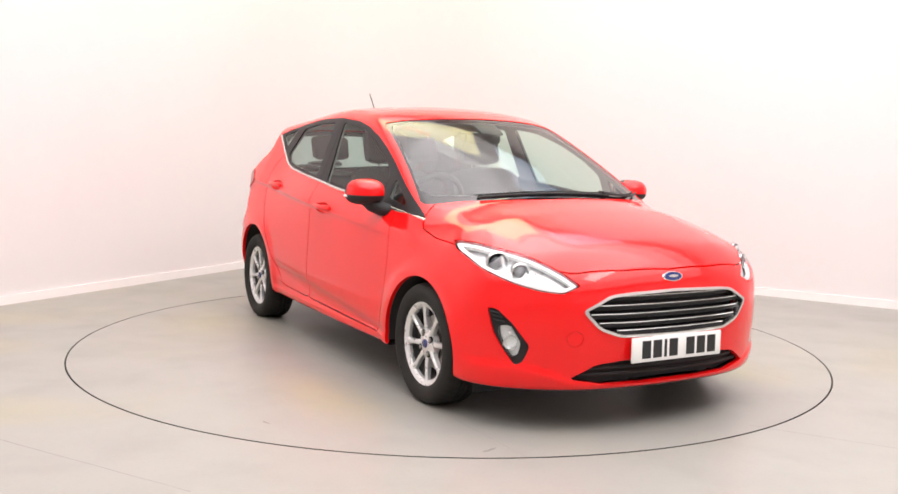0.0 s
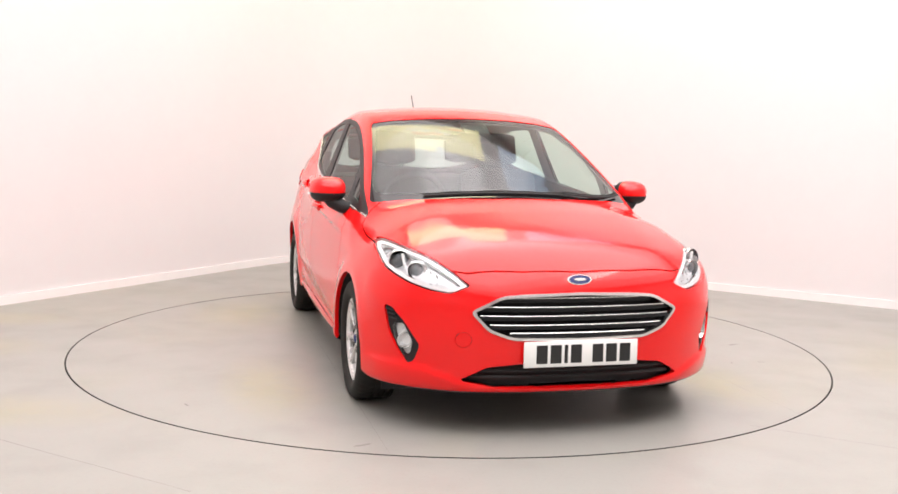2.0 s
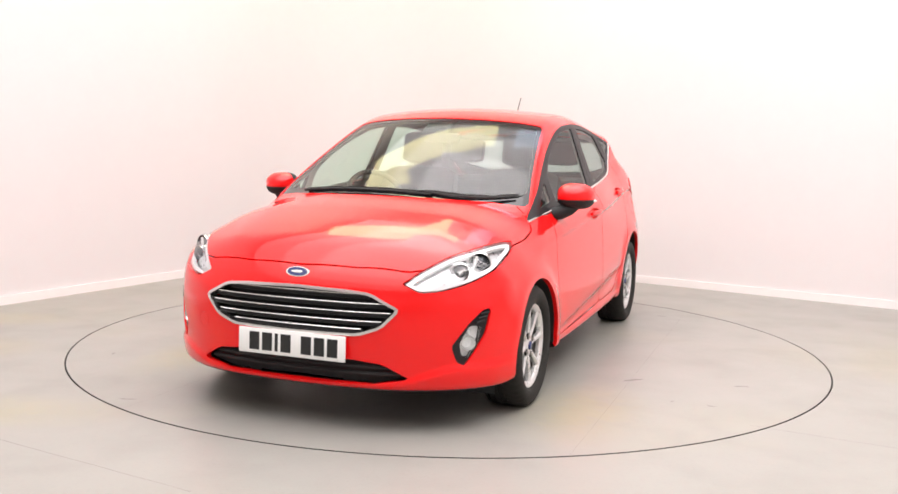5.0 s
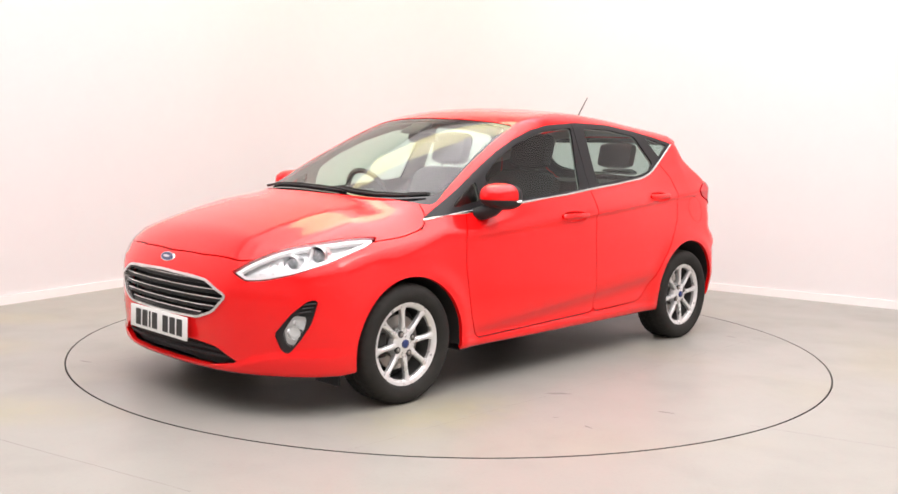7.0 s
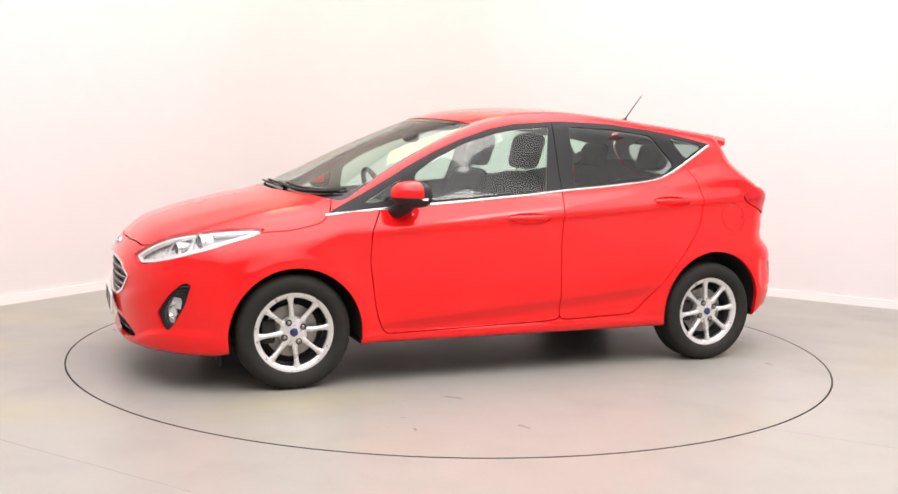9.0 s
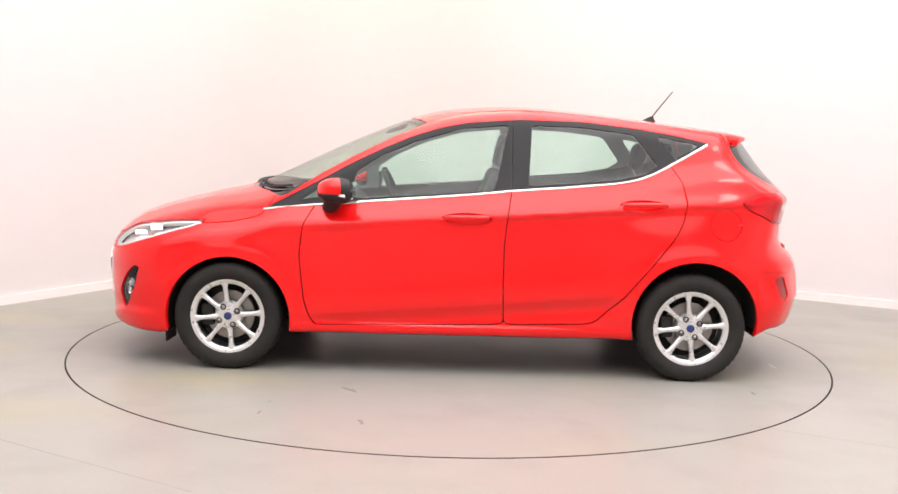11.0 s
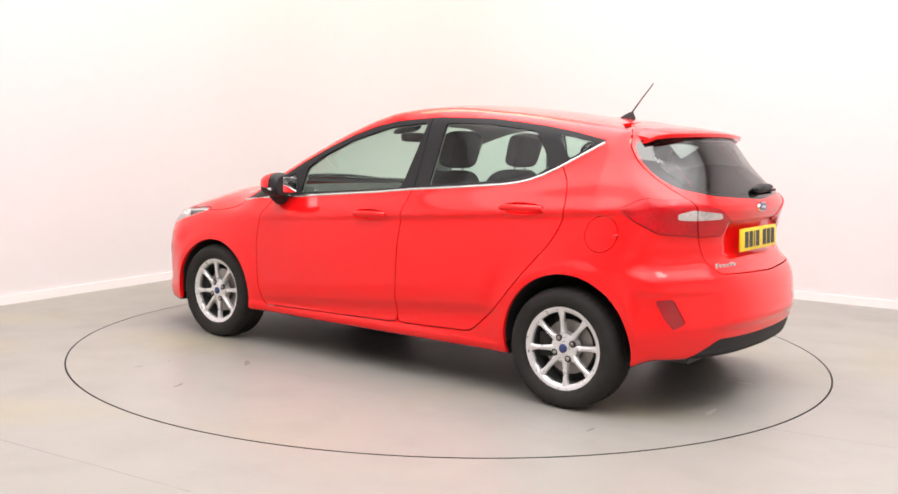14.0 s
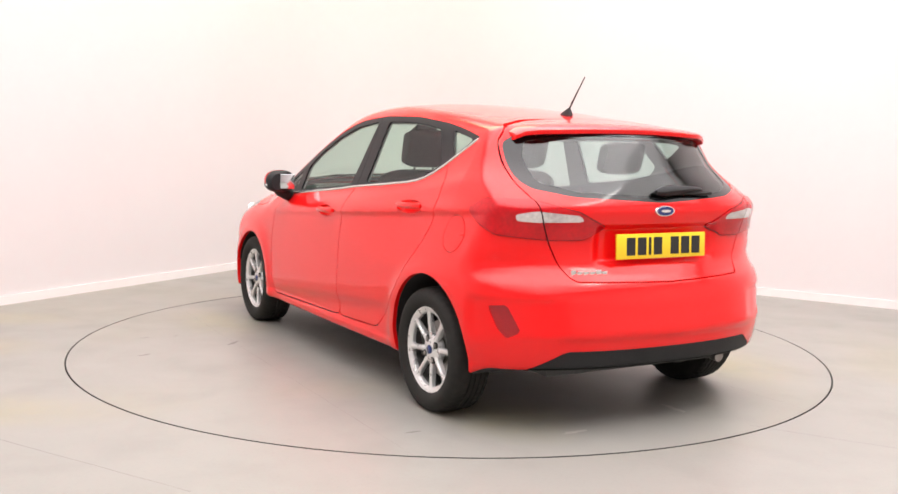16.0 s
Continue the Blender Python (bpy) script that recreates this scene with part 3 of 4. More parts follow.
DLO = [(1.075, 0.868), (0.813, 0.900), (0.574, 0.920), (0.245, 0.949), (-0.064, 0.977), (-0.262, 1.0), (-0.549, 1.024), (-0.817, 1.05),
       (-0.963, 1.078), (-1.107, 1.143), (-1.345, 1.277), (-1.147, 1.318), (-0.964, 1.347), (-0.657, 1.379), (-0.316, 1.384), (-0.035, 1.362),
       (0.123, 1.329), (0.282, 1.276), (0.441, 1.208), (0.602, 1.126), (0.80, 1.015)]
FRONT_PANE = [(0.582, 0.937), (0.580, 1.08), (0.457, 1.165), (0.268, 1.25), (0.018, 1.325), (-0.25, 1.355), (-0.178, 1.0)]
REAR_PANE = [(-0.375, 1.355), (-0.658, 1.350), (-0.93, 1.318), (-1.06, 1.15), (-0.985, 1.098), (-0.80, 1.066), (-0.36, 1.024)]
QUARTER_PANE = [(-1.055, 1.312), (-1.29, 1.268), (-1.15, 1.185)]
CORNER_PANE = [(0.66, 0.955), (0.66, 1.055), (0.86, 0.94), (0.86, 0.925)]
FRONT_DOOR = [(0.80, 0.30), (0.772, 0.262), (-0.17, 0.284), (-0.240, 0.293), (-0.235, 0.431), (-0.233, 0.707), (-0.252, 0.89), (-0.270, 1.005),
              (-0.270, 1.36), (0.3, 1.24), (0.62, 1.08), (0.78, 0.912), (0.846, 0.792), (0.861, 0.635), (0.83, 0.385)]
REAR_DOOR = [(-0.240, 0.293), (-0.29, 0.287), (-0.68, 0.300), (-0.726, 0.311), (-0.871, 0.44), (-1.04, 0.645), (-1.15, 0.78), (-1.19, 0.86), (-1.207, 0.95),
             (-1.185, 1.068), (-1.119, 1.16), (-0.95, 1.33), (-0.270, 1.36), (-0.270, 1.005), (-0.252, 0.89), (-0.233, 0.707), (-0.235, 0.431)]
SCREEN_EDGE = mirrored([(0.0, 1.392), (0.25, 1.386), (0.45, 1.372), (0.575, 1.352), (0.70, 1.00), (0.722, 0.935), (0.55, 0.958), (0.3, 0.972), (0.0, 0.978)])
SCREEN_CLEAR = mirrored([(0.0, 1.379), (0.25, 1.373), (0.45, 1.360), (0.558, 1.338), (0.685, 1.02), (0.675, 0.982), (0.3, 0.997), (0.0, 1.003)])
BACK_EDGE = mirrored([(0.0, 1.318), (0.4, 1.312), (0.54, 1.297), (0.605, 1.258), (0.625, 1.10), (0.60, 1.062), (0.45, 1.03), (0.0, 1.005)])
BACK_CLEAR = mirrored([(0.0, 1.30), (0.4, 1.295), (0.52, 1.272), (0.555, 1.20), (0.555, 1.09), (0.43, 1.05), (0.0, 1.028)])
GATE = mirrored([(0.0, 1.386), (0.2, 1.380), (0.4, 1.362), (0.56, 1.335), (0.618, 1.26), (0.640, 1.08), (0.610, 0.988), (0.562, 0.845), (0.505, 0.72), (0.475, 0.672), (0.0, 0.660)])
GRILLE = mirrored([(0.0, 0.628), (0.25, 0.621), (0.35, 0.612), (0.478, 0.547), (0.40, 0.463), (0.30, 0.428), (0.0, 0.424)])
INTAKE = mirrored([(0.0, 0.328), (0.27, 0.324), (0.40, 0.310), (0.515, 0.246), (0.34, 0.217), (0.0, 0.212)])
HEADLAMP = [(0.0, 0.655), (0.055, 0.619), (0.141, 0.628), (0.25, 0.652), (0.345, 0.680), (0.43, 0.705), (0.53, 0.741), (0.61, 0.766), (0.655, 0.790), (0.675, 0.815),
            (0.670, 0.90), (0.46, 0.90), (0.243, 0.85), (0.10, 0.78), (0.02, 0.70)]
FOG = [(0.403, 0.545), (0.357, 0.540), (0.287, 0.482), (0.21, 0.387), (0.239, 0.315), (0.276, 0.30), (0.321, 0.352), (0.374, 0.435)]
FOG_LAMP = [(0.355, 0.467), (0.299, 0.473), (0.250, 0.397), (0.265, 0.339), (0.295, 0.330), (0.345, 0.412)]
TAIL_LAMP = [(0.025, 0.965), (0.11, 1.016), (0.31, 1.016), (0.51, 0.966), (0.61, 0.90), (0.525, 0.847), (0.394, 0.846), (0.168, 0.866), (0.074, 0.915)]
TAIL_CLEAR = [(0.253, 0.955), (0.34, 0.970), (0.513, 0.953), (0.529, 0.925), (0.34, 0.922), (0.257, 0.927)]
REFLECTOR = [(0.153, 0.565), (0.238, 0.572), (0.303, 0.46), (0.242, 0.43), (0.199, 0.476)]
BONNET = [(2.0, 0.0), (1.985, 0.25), (1.945, 0.478), (1.88, 0.60), (1.70, 0.71), (1.45, 0.775), (1.25, 0.785), (1.09, 0.778), (1.04, 0.735), (1.0, 0.60), (0.85, 0.55)]
LAMP_TOP = line([1.30, 1.38, 1.50, 1.69, 1.80, 1.88, 1.95, 1.985, 2.1], [0.79, 0.762, 0.727, 0.668, 0.615, 0.563, 0.505, 0.468, 0.40])
BONNET = BONNET + [(x, -y) for x, y in reversed(BONNET) if y > 0]



def headlamp(s, grow=0.0):
    f = slant_of(HEADLAMP, s, 1.98, -0.86, 0.47, 0.51, grow)
    return lambda x, y, z, n: np.maximum(f(x, y, z, n), LAMP_TOP(x) - s * y - grow)


rest = skin.t
floor_pan, rest = skin.split(rest, lambda x, y, z, n: n[:, 2] + 0.75 + 5 * np.maximum(z - 0.36, 0))
for cx, cz, r in ARCHES:
    arch = lambda x, y, z, n: np.maximum(np.hypot(x - cx, z - cz) - r, 0.45 - np.abs(y))
    _, rest = skin.split(rest, arch)
    _, floor_pan = skin.split(floor_pan, arch)
skin.panel("underbody", floor_pan, UNDER, car, "dirty black underbody", rim=False)
inner = []                        # skin that gets a lining on its inside

# windscreen and rear window
screen, rest = skin.split(rest, face_of(SCREEN_EDGE, 1))
pane, band = skin.split(screen, face_of(SCREEN_CLEAR, 1))
inner.append(band)
windscreen = skin.panel("windscreen", pane, SCREEN, car, "clear faintly green windscreen", depth=0.005, shift=-0.004)
windscreen.visible_shadow = False
skin.panel("border", band, GLOSSBLACK, windscreen, "black printed windscreen border", depth=0.01, shift=-0.004)

# headlamps, fog lamps, tail lamps and reflectors
lamp_skin = {}
for s in (1, -1):
    lamp_skin[s], rest = gapped(rest, headlamp(s))
    fog_spec = (1.98, -0.6, 0.47, 0.8)
    recess, rest = skin.split(rest, slant_of(FOG, s, *fog_spec))
    lamp, recess = skin.split(recess, slant_of(FOG_LAMP, s, *fog_spec))
    surround = skin.panel("fog_lamp", recess, GRAIN, car, "black fog lamp surround", depth=0.03, shift=-0.012)
    skin.panel("lens", lamp, CLEAR, surround, "clear fog lamp lens", depth=0.02, shift=-0.006).visible_shadow = False
    skin.panel("reflector", lamp, LAMPWHITE, surround, "bright fog lamp reflector", depth=0.01, shift=-0.03)
    bm = lathe([(0.018, 0.0), (0.030, 0.022), (0.033, 0.022), (0.033, 0.0)], 28, closed=True)
    bmesh.ops.rotate(bm, matrix=Matrix.Rotation(radians(-60 if s > 0 else -120), 3, "Z"), verts=bm.verts)
    bmesh.ops.translate(bm, vec=(1.800, s * 0.705, 0.395), verts=bm.verts)
    part("bowl", bm, CHROME, surround, "chrome lamp bowl")
    for dx, dz in ((0.022, 0.018), (-0.012, 0.045)):
        bm = lathe([(0.001, 0.012), (0.008, 0.010), (0.012, 0.0), (0.001, 0.0)], 16, closed=True)
        bmesh.ops.rotate(bm, matrix=Matrix.Rotation(radians(-60 if s > 0 else -120), 3, "Z"), verts=bm.verts)
        part("bulb", moved(bm, 1.800 - dx, s * (0.715 + dx * 0.3), 0.395 + dz), LAMPWHITE, surround, "small bright bulb")
    for z in (0.492, 0.510, 0.528):
        k = (z - 0.46) / 0.085
        part("slat", sweep([on_side(1.785 - 0.045 * k, z, s, -0.004), on_side(1.825 - 0.045 * k, z - 0.006, s, -0.004)], 0.005, 6), GRAIN, surround)
    tail_spec = (-1.5, -0.7, 0.83, -0.7)
    lamp, rest = skin.split(rest, slant_of(TAIL_LAMP, s, *tail_spec, grow=0.004))
    # a thin ring round the lamp is coloured as the gap's shade
    lamp, gap_ring = skin.split(lamp, slant_of(TAIL_LAMP, s, *tail_spec))
    skin.panel("lamp_gap", gap_ring, GAP_SHADE, car, "dark strip coloured as the shaded gap round a tail lamp", depth=0.01, shift=-0.003)
    clear, lamp = skin.split(lamp, slant_of(TAIL_CLEAR, s, *tail_spec))
    gate_line = face_of(GATE, -1)
    # the lamp is in two: one half on the body, one on the tailgate
    on_gate, on_body = gapped(lamp, gate_line)
    c_gate, c_body = gapped(clear, gate_line)
    for red, white in ((on_gate, c_gate), (on_body, c_body)):
        tail_lamp = skin.panel("tail_lamp", red, TAILRED, car, "dark red tail lamp", depth=0.03, shift=0.006)
        if len(white):
            skin.panel("reversing_lens", white, TAILCLEAR, tail_lamp, "clear ribbed lens", depth=0.02, shift=0.005)
    inner.append(lamp)
    refl, rest = skin.split(rest, slant_of(REFLECTOR, s, *tail_spec))
    skin.panel("reflector", refl, REFLEX, car, "red bumper reflector", depth=0.02, shift=-0.006)

# doors with their glass, frames, handles' dishes; the fuel flap
HANDLES = ((-0.031, 0.848, 0.135, 0.032), (-0.973, 0.936, 0.132, 0.032))
dishes = []
for s in (1, -1):
    dlo, rest = skin.split(rest, side_of(DLO, s))
    inner.append(dlo)
    front, behind = skin.split(dlo, lambda x, y, z, n: -0.268 - x)
    behind, fixed = skin.split(behind, lambda x, y, z, n: -(x + 1.075 - 0.12 * (z - 1.2)))
    behind, _ = skin.split(behind, lambda x, y, z, n: x + 0.272)
    doors = []
    for poly, frame_skin, glass_poly, (hx, hz, hw, hh) in ((FRONT_DOOR, front, FRONT_PANE, HANDLES[0]), (REAR_DOOR, behind, REAR_PANE, HANDLES[1])):
        panel, rest = gapped(rest, side_of(poly, s))
        inner.append(panel)
        dish, panel = skin.split(panel, lambda x, y, z, n: np.maximum((np.hypot((x - hx) / hw, (z - hz) / hh) - 1) * hh, 0.3 - s * y))
        door = skin.panel("door", panel, RED, car, "red door with a dished handle recess", depth=0.02)
        skin.panel("handle_dish", dish, RED, door, depth=0.006, shift=-0.020)
        glazed, edge = skin.split(frame_skin, side_of(glass_poly, s))
        if poly is FRONT_DOOR:
            corner, edge = skin.split(edge, side_of(CORNER_PANE, s))
            skin.panel("corner_window", corner, PANE, door, depth=0.004, shift=-0.004).visible_shadow = False
        skin.panel("window_frame", edge, BLACK, door, "matt black window frame", depth=0.012, shift=-0.002)
        skin.panel("window", glazed, PANE, door, "faintly green side window", depth=0.004, shift=-0.006).visible_shadow = False
        a, b = on_side(hx + hw * 0.86, hz, s, 0.006), on_side(hx - hw * 0.86, hz + 0.004, s, 0.006)
        pts = []
        for i in range(13):
            t = i / 12
            bow = math.sin(math.pi * t) * 0.012
            pts.append(a.lerp(b, t) + Vector((0, s * bow, 0.004)))
        part("handle", sweep(pts, [0.009] + [0.0135] * 11 + [0.009], 10, 1.15), RED, door, "red pull handle")
        doors.append(door)
    quarter, fixed = skin.split(fixed, side_of(QUARTER_PANE, s))
    window = skin.panel("quarter_window", quarter, PANE, car, "small dark quarter window", depth=0.004, shift=-0.004)
    window.visible_shadow = False
    skin.panel("frame", fixed, BLACK, window, "matt black frame", depth=0.012, shift=-0.002)
    # bright strip under the side glass
    strip = [(1.07, 0.866), (0.813, 0.897), (0.574, 0.917), (0.245, 0.946), (-0.064, 0.974), (-0.262, 0.997), (-0.549, 1.021), (-0.817, 1.047),
             (-0.90, 1.06), (-0.963, 1.076), (-1.03, 1.102), (-1.107, 1.141), (-1.22, 1.205), (-1.33, 1.268)]
    part("waist_strip", sweep([on_side(x, z, s, 0.001) for x, z in strip], 0.0072, 8), SATIN, car, "bright chrome waist strip")
    if s == 1:
        flap, rest = gapped(rest, lambda x, y, z, n: np.maximum(np.hypot(x + 1.413, z - 0.846) - 0.083, 0.3 - y), 0.0014)
        flap_ob = skin.panel("fuel_flap", flap, RED, car, "round red fuel flap")
        part("pull_tab", sweep([on_side(-1.478, 0.846, 1, 0.001), on_side(-1.502, 0.846, 1, 0.001)], [0.009, 0.007], 8, 0.7), RED, flap_ob, "small red finger tab")
        inner.append(flap)

# nose: grille, intake
grille, rest = skin.split(rest, face_of(GRILLE, 1))
ring_in, frame_skin = skin.split(grille, face_of(GRILLE, 1, grow=-0.012))
intake, rest = skin.split(rest, face_of(INTAKE, 1))
grille_ob = skin.panel("grille", ring_in, BLACK, car, "black radiator grille with bright slats", depth=0.01, shift=-0.055)
skin.panel("surround", frame_skin, SATIN, grille_ob, "bright chrome surround", depth=0.05, shift=0.006)
GR = rounded(GRILLE, 1)
for z in (0.596, 0.558, 0.520, 0.482, 0.448):
    ys = np.linspace(0, 0.5, 400)
    w = ys[outline(GR, ys, np.full_like(ys, z)) < -0.016].max()
    row = [on_nose(y, z, -0.022) for y in np.linspace(-w, w, 21)]
    slat = part("slat", sweep(row, 0.0095, 8, 1.35), BLACK, grille_ob, "glossy black slat")
    part("trim_strip", sweep([p + Vector((0.010, 0, 0.009)) for p in row], 0.0022, 6), SATIN, slat, "thin bright strip")
intake_ob = skin.panel("lower_intake", intake, GRAIN, car, "black lower air intake", depth=0.01, shift=-0.05)
for z in (0.262, 0.291):
    w = 0.46 if z < 0.28 else 0.42
    part("slat", sweep([on_nose(y, z, -0.024) for y in np.linspace(-w, w, 17)], 0.006, 6, 1.4), GRAIN, intake_ob)

# bonnet, bumpers, tailgate and what is left of the shell
bonnet_p = rounded(BONNET, 1)
bonnet, rest = gapped(rest, lambda x, y, z, n: np.maximum(outline(bonnet_p, x, y), 0.66 - z))
skin.panel("bonnet", bonnet, RED, car, "smooth red bonnet", depth=0.02)
bumper, rest = skin.split(rest, lambda x, y, z, n: np.maximum(1.585 + 0.12 * (z - 0.5) - x, z - 0.745))
cover, bumper = gapped(bumper, lambda x, y, z, n: np.maximum(np.hypot(y + 0.50, z - 0.425) - 0.033, 1.0 - x), 0.0006)
front_bumper = skin.panel("front_bumper", bumper, RED, car, "red front bumper", depth=0.025)
skin.panel("towing_eye_cover", cover, RED, front_bumper, "round red towing eye cover")
for s in (1, -1):
    part("air_deflector", box(bmesh.new(), 1.594, 1.606, min(s * 0.60, s * 0.77), max(s * 0.60, s * 0.77), 0.125, 0.24, 0.004), GRAIN, front_bumper, "black rubber air deflector")
gate, rest = gapped(rest, face_of(GATE, -1))
inner.append(gate)
back, gate = skin.split(gate, face_of(BACK_EDGE, -1))
gate_ob = skin.panel("tailgate", gate, RED, car, "red tailgate with a recessed number plate", depth=0.02)
pane, band = skin.split(back, face_of(BACK_CLEAR, -1))
skin.panel("rear_window", pane, DARKPANE, gate_ob, "lightly tinted rear window", depth=0.005, shift=-0.004).visible_shadow = False
skin.panel("border", band, GLOSSBLACK, gate_ob, "glossy black rear window border", depth=0.01, shift=-0.002)
_, inner[-1] = skin.split(inner[-1], face_of(BACK_CLEAR, -1))
DIFFUSER = [(-0.52, 0.378), (0.52, 0.378), (0.70, 0.27), (0.70, 0.1), (-0.70, 0.1), (-0.70, 0.27)]
bumper, rest = skin.split(rest, lambda x, y, z, n: np.maximum(x + 1.575 - 0.22 * (z - 0.5), z - 0.852))
valance, bumper = skin.split(bumper, face_of(DIFFUSER, -1))
bumper_ob = skin.panel("rear_bumper", bumper, RED, car, "red rear bumper", depth=0.025)
skin.panel("lower_valance", valance, GRAIN, bumper_ob, "grained black lower valance", depth=0.02, shift=-0.004)
inner.append(rest)
skin.panel("body", rest, RED, car, "glossy red painted body shell", depth=0.02)

# lining behind the skin: dark below the waist, pale above
lined = np.concatenate(inner)
lined, _ = skin.split(lined, lambda x, y, z, n: x - 1.25)
for s in (1, -1):
    for poly in (FRONT_PANE, REAR_PANE, QUARTER_PANE, CORNER_PANE):
        _, lined = skin.split(lined, side_of(poly, s))
upper, lower = skin.split(lined, lambda x, y, z, n: BELT(x) + 0.01 - z)
skin.panel("headlining", upper, HEADLINER, car, "pale cloth headlining", shift=-0.022, rim=False)
skin.panel("trim_lining", lower, LINING, car, "dark inner trim", shift=-0.022, rim=False)

# headlamp insides
for s in (1, -1):
    lens = skin.panel("headlamp", lamp_skin[s], CLEAR, car, "clear headlamp with a bright light guide", depth=0.02, shift=0.001)
    lens.visible_shadow = False
    skin.panel("housing", lamp_skin[s], LAMPGREY, lens, "grey lamp housing", depth=0.005, shift=-0.045, rim=False)
    shrunk, _ = skin.split(lamp_skin[s], headlamp(s, -0.005))
    core, guide = skin.split(shrunk, headlamp(s, -0.019))
    skin.panel("light_guide", guide, LAMPWHITE, lens, "white daytime light guide", depth=0.02, shift=-0.014)
    for u, z, r in ((0.32, 0.725, 0.038), (0.20, 0.695, 0.030)):
        x = 1.98 - 0.86 * u
        c = Vector((x - 0.035, LAMP_TOP(np.array(x)) + 0.045, z))
        for nm, prof, m in (("projector", [(r * 0.95, 0.0), (r * 1.2, 0.03), (r * 1.24, 0.03), (r * 1.24, -0.03), (r * 0.95, -0.03)], CHROME),
                            ("projector_lens", [(r * 0.95, 0.0), (r * 0.93, 0.010), (r * 0.75, 0.020), (r * 0.4, 0.028), (0.001, 0.030), (0.001, 0.0)], PROJ)):
            bm = lathe(prof, 32, closed=True)
            bmesh.ops.rotate(bm, matrix=Matrix.Rotation(radians(-70 if s > 0 else -110), 3, "Z"), verts=bm.verts)
            bmesh.ops.translate(bm, vec=(c.x, s * c.y, c.z), verts=bm.verts)
            part(nm, bm, m, lens, "round bright lamp ring" if nm == "projector" else "dark round lens")

        w, h = r * 1.42, r * 1.25
        ca, sa = math.cos(radians(20)), math.sin(radians(20))
        ring = [(c.x + 0.014 - p[0] * sa, s * (c.y + p[0] * ca), c.z + p[1]) for p in rounded([(-w, -h), (w, -h), (w * 0.92, h), (-w * 0.8, h)], 3, 0.03)]
        part("bezel", sweep(ring + ring[:1], 0.0048, 6), CHROME, lens, "bright square lamp bezel")
    for k, u in enumerate((0.085, 0.115, 0.145)):
        x = 1.98 - 0.86 * u
        y = float(LAMP_TOP(np.array(x)))
        fin = [(x - 0.045 - 0.010 * t, s * (y + 0.035 + 0.012 * t), 0.648 + 0.012 * k + 0.036 * t) for t in np.linspace(0, 1, 4)]
        part("fin", sweep(fin, 0.0045, 6), CHROME, lens, "bright lamp fin")
    x = 1.98 - 0.86 * 0.26
    y = float(LAMP_TOP(np.array(x)))
    part("divider", sweep([(x - 0.03, s * (y + 0.05), 0.665), (x - 0.045, s * (y + 0.07), 0.76)], 0.007, 6), LAMPWHITE, lens, "white lamp divider")

# wheel wells
for cx, cz, r in ARCHES:
    for s in (1, -1):
        bm = bmesh.new()
        n = 28
        rows = []
        for y in (0.845, 0.55, 0.548):
            rr = r + 0.006 if y > 0.549 else 0.02
            rows.append([bm.verts.new((cx + rr * math.cos(a), s * y, cz + rr * math.sin(a))) for a in np.linspace(radians(-6), radians(186), n)])
        for p, q in zip(rows, rows[1:]):
            for i in range(n - 1):
                bm.faces.new((p[i], p[i + 1], q[i + 1], q[i]))
        for v in rows[0]:
            lim = on_side(v.co.x, max(v.co.z, 0.24)).y if v.co.z > 0.2 else 0.83
            v.co.y = s * (lim - 0.006)
        part("wheel_arch_liner", bm, UNDER, car, "dusty black wheel arch liner")


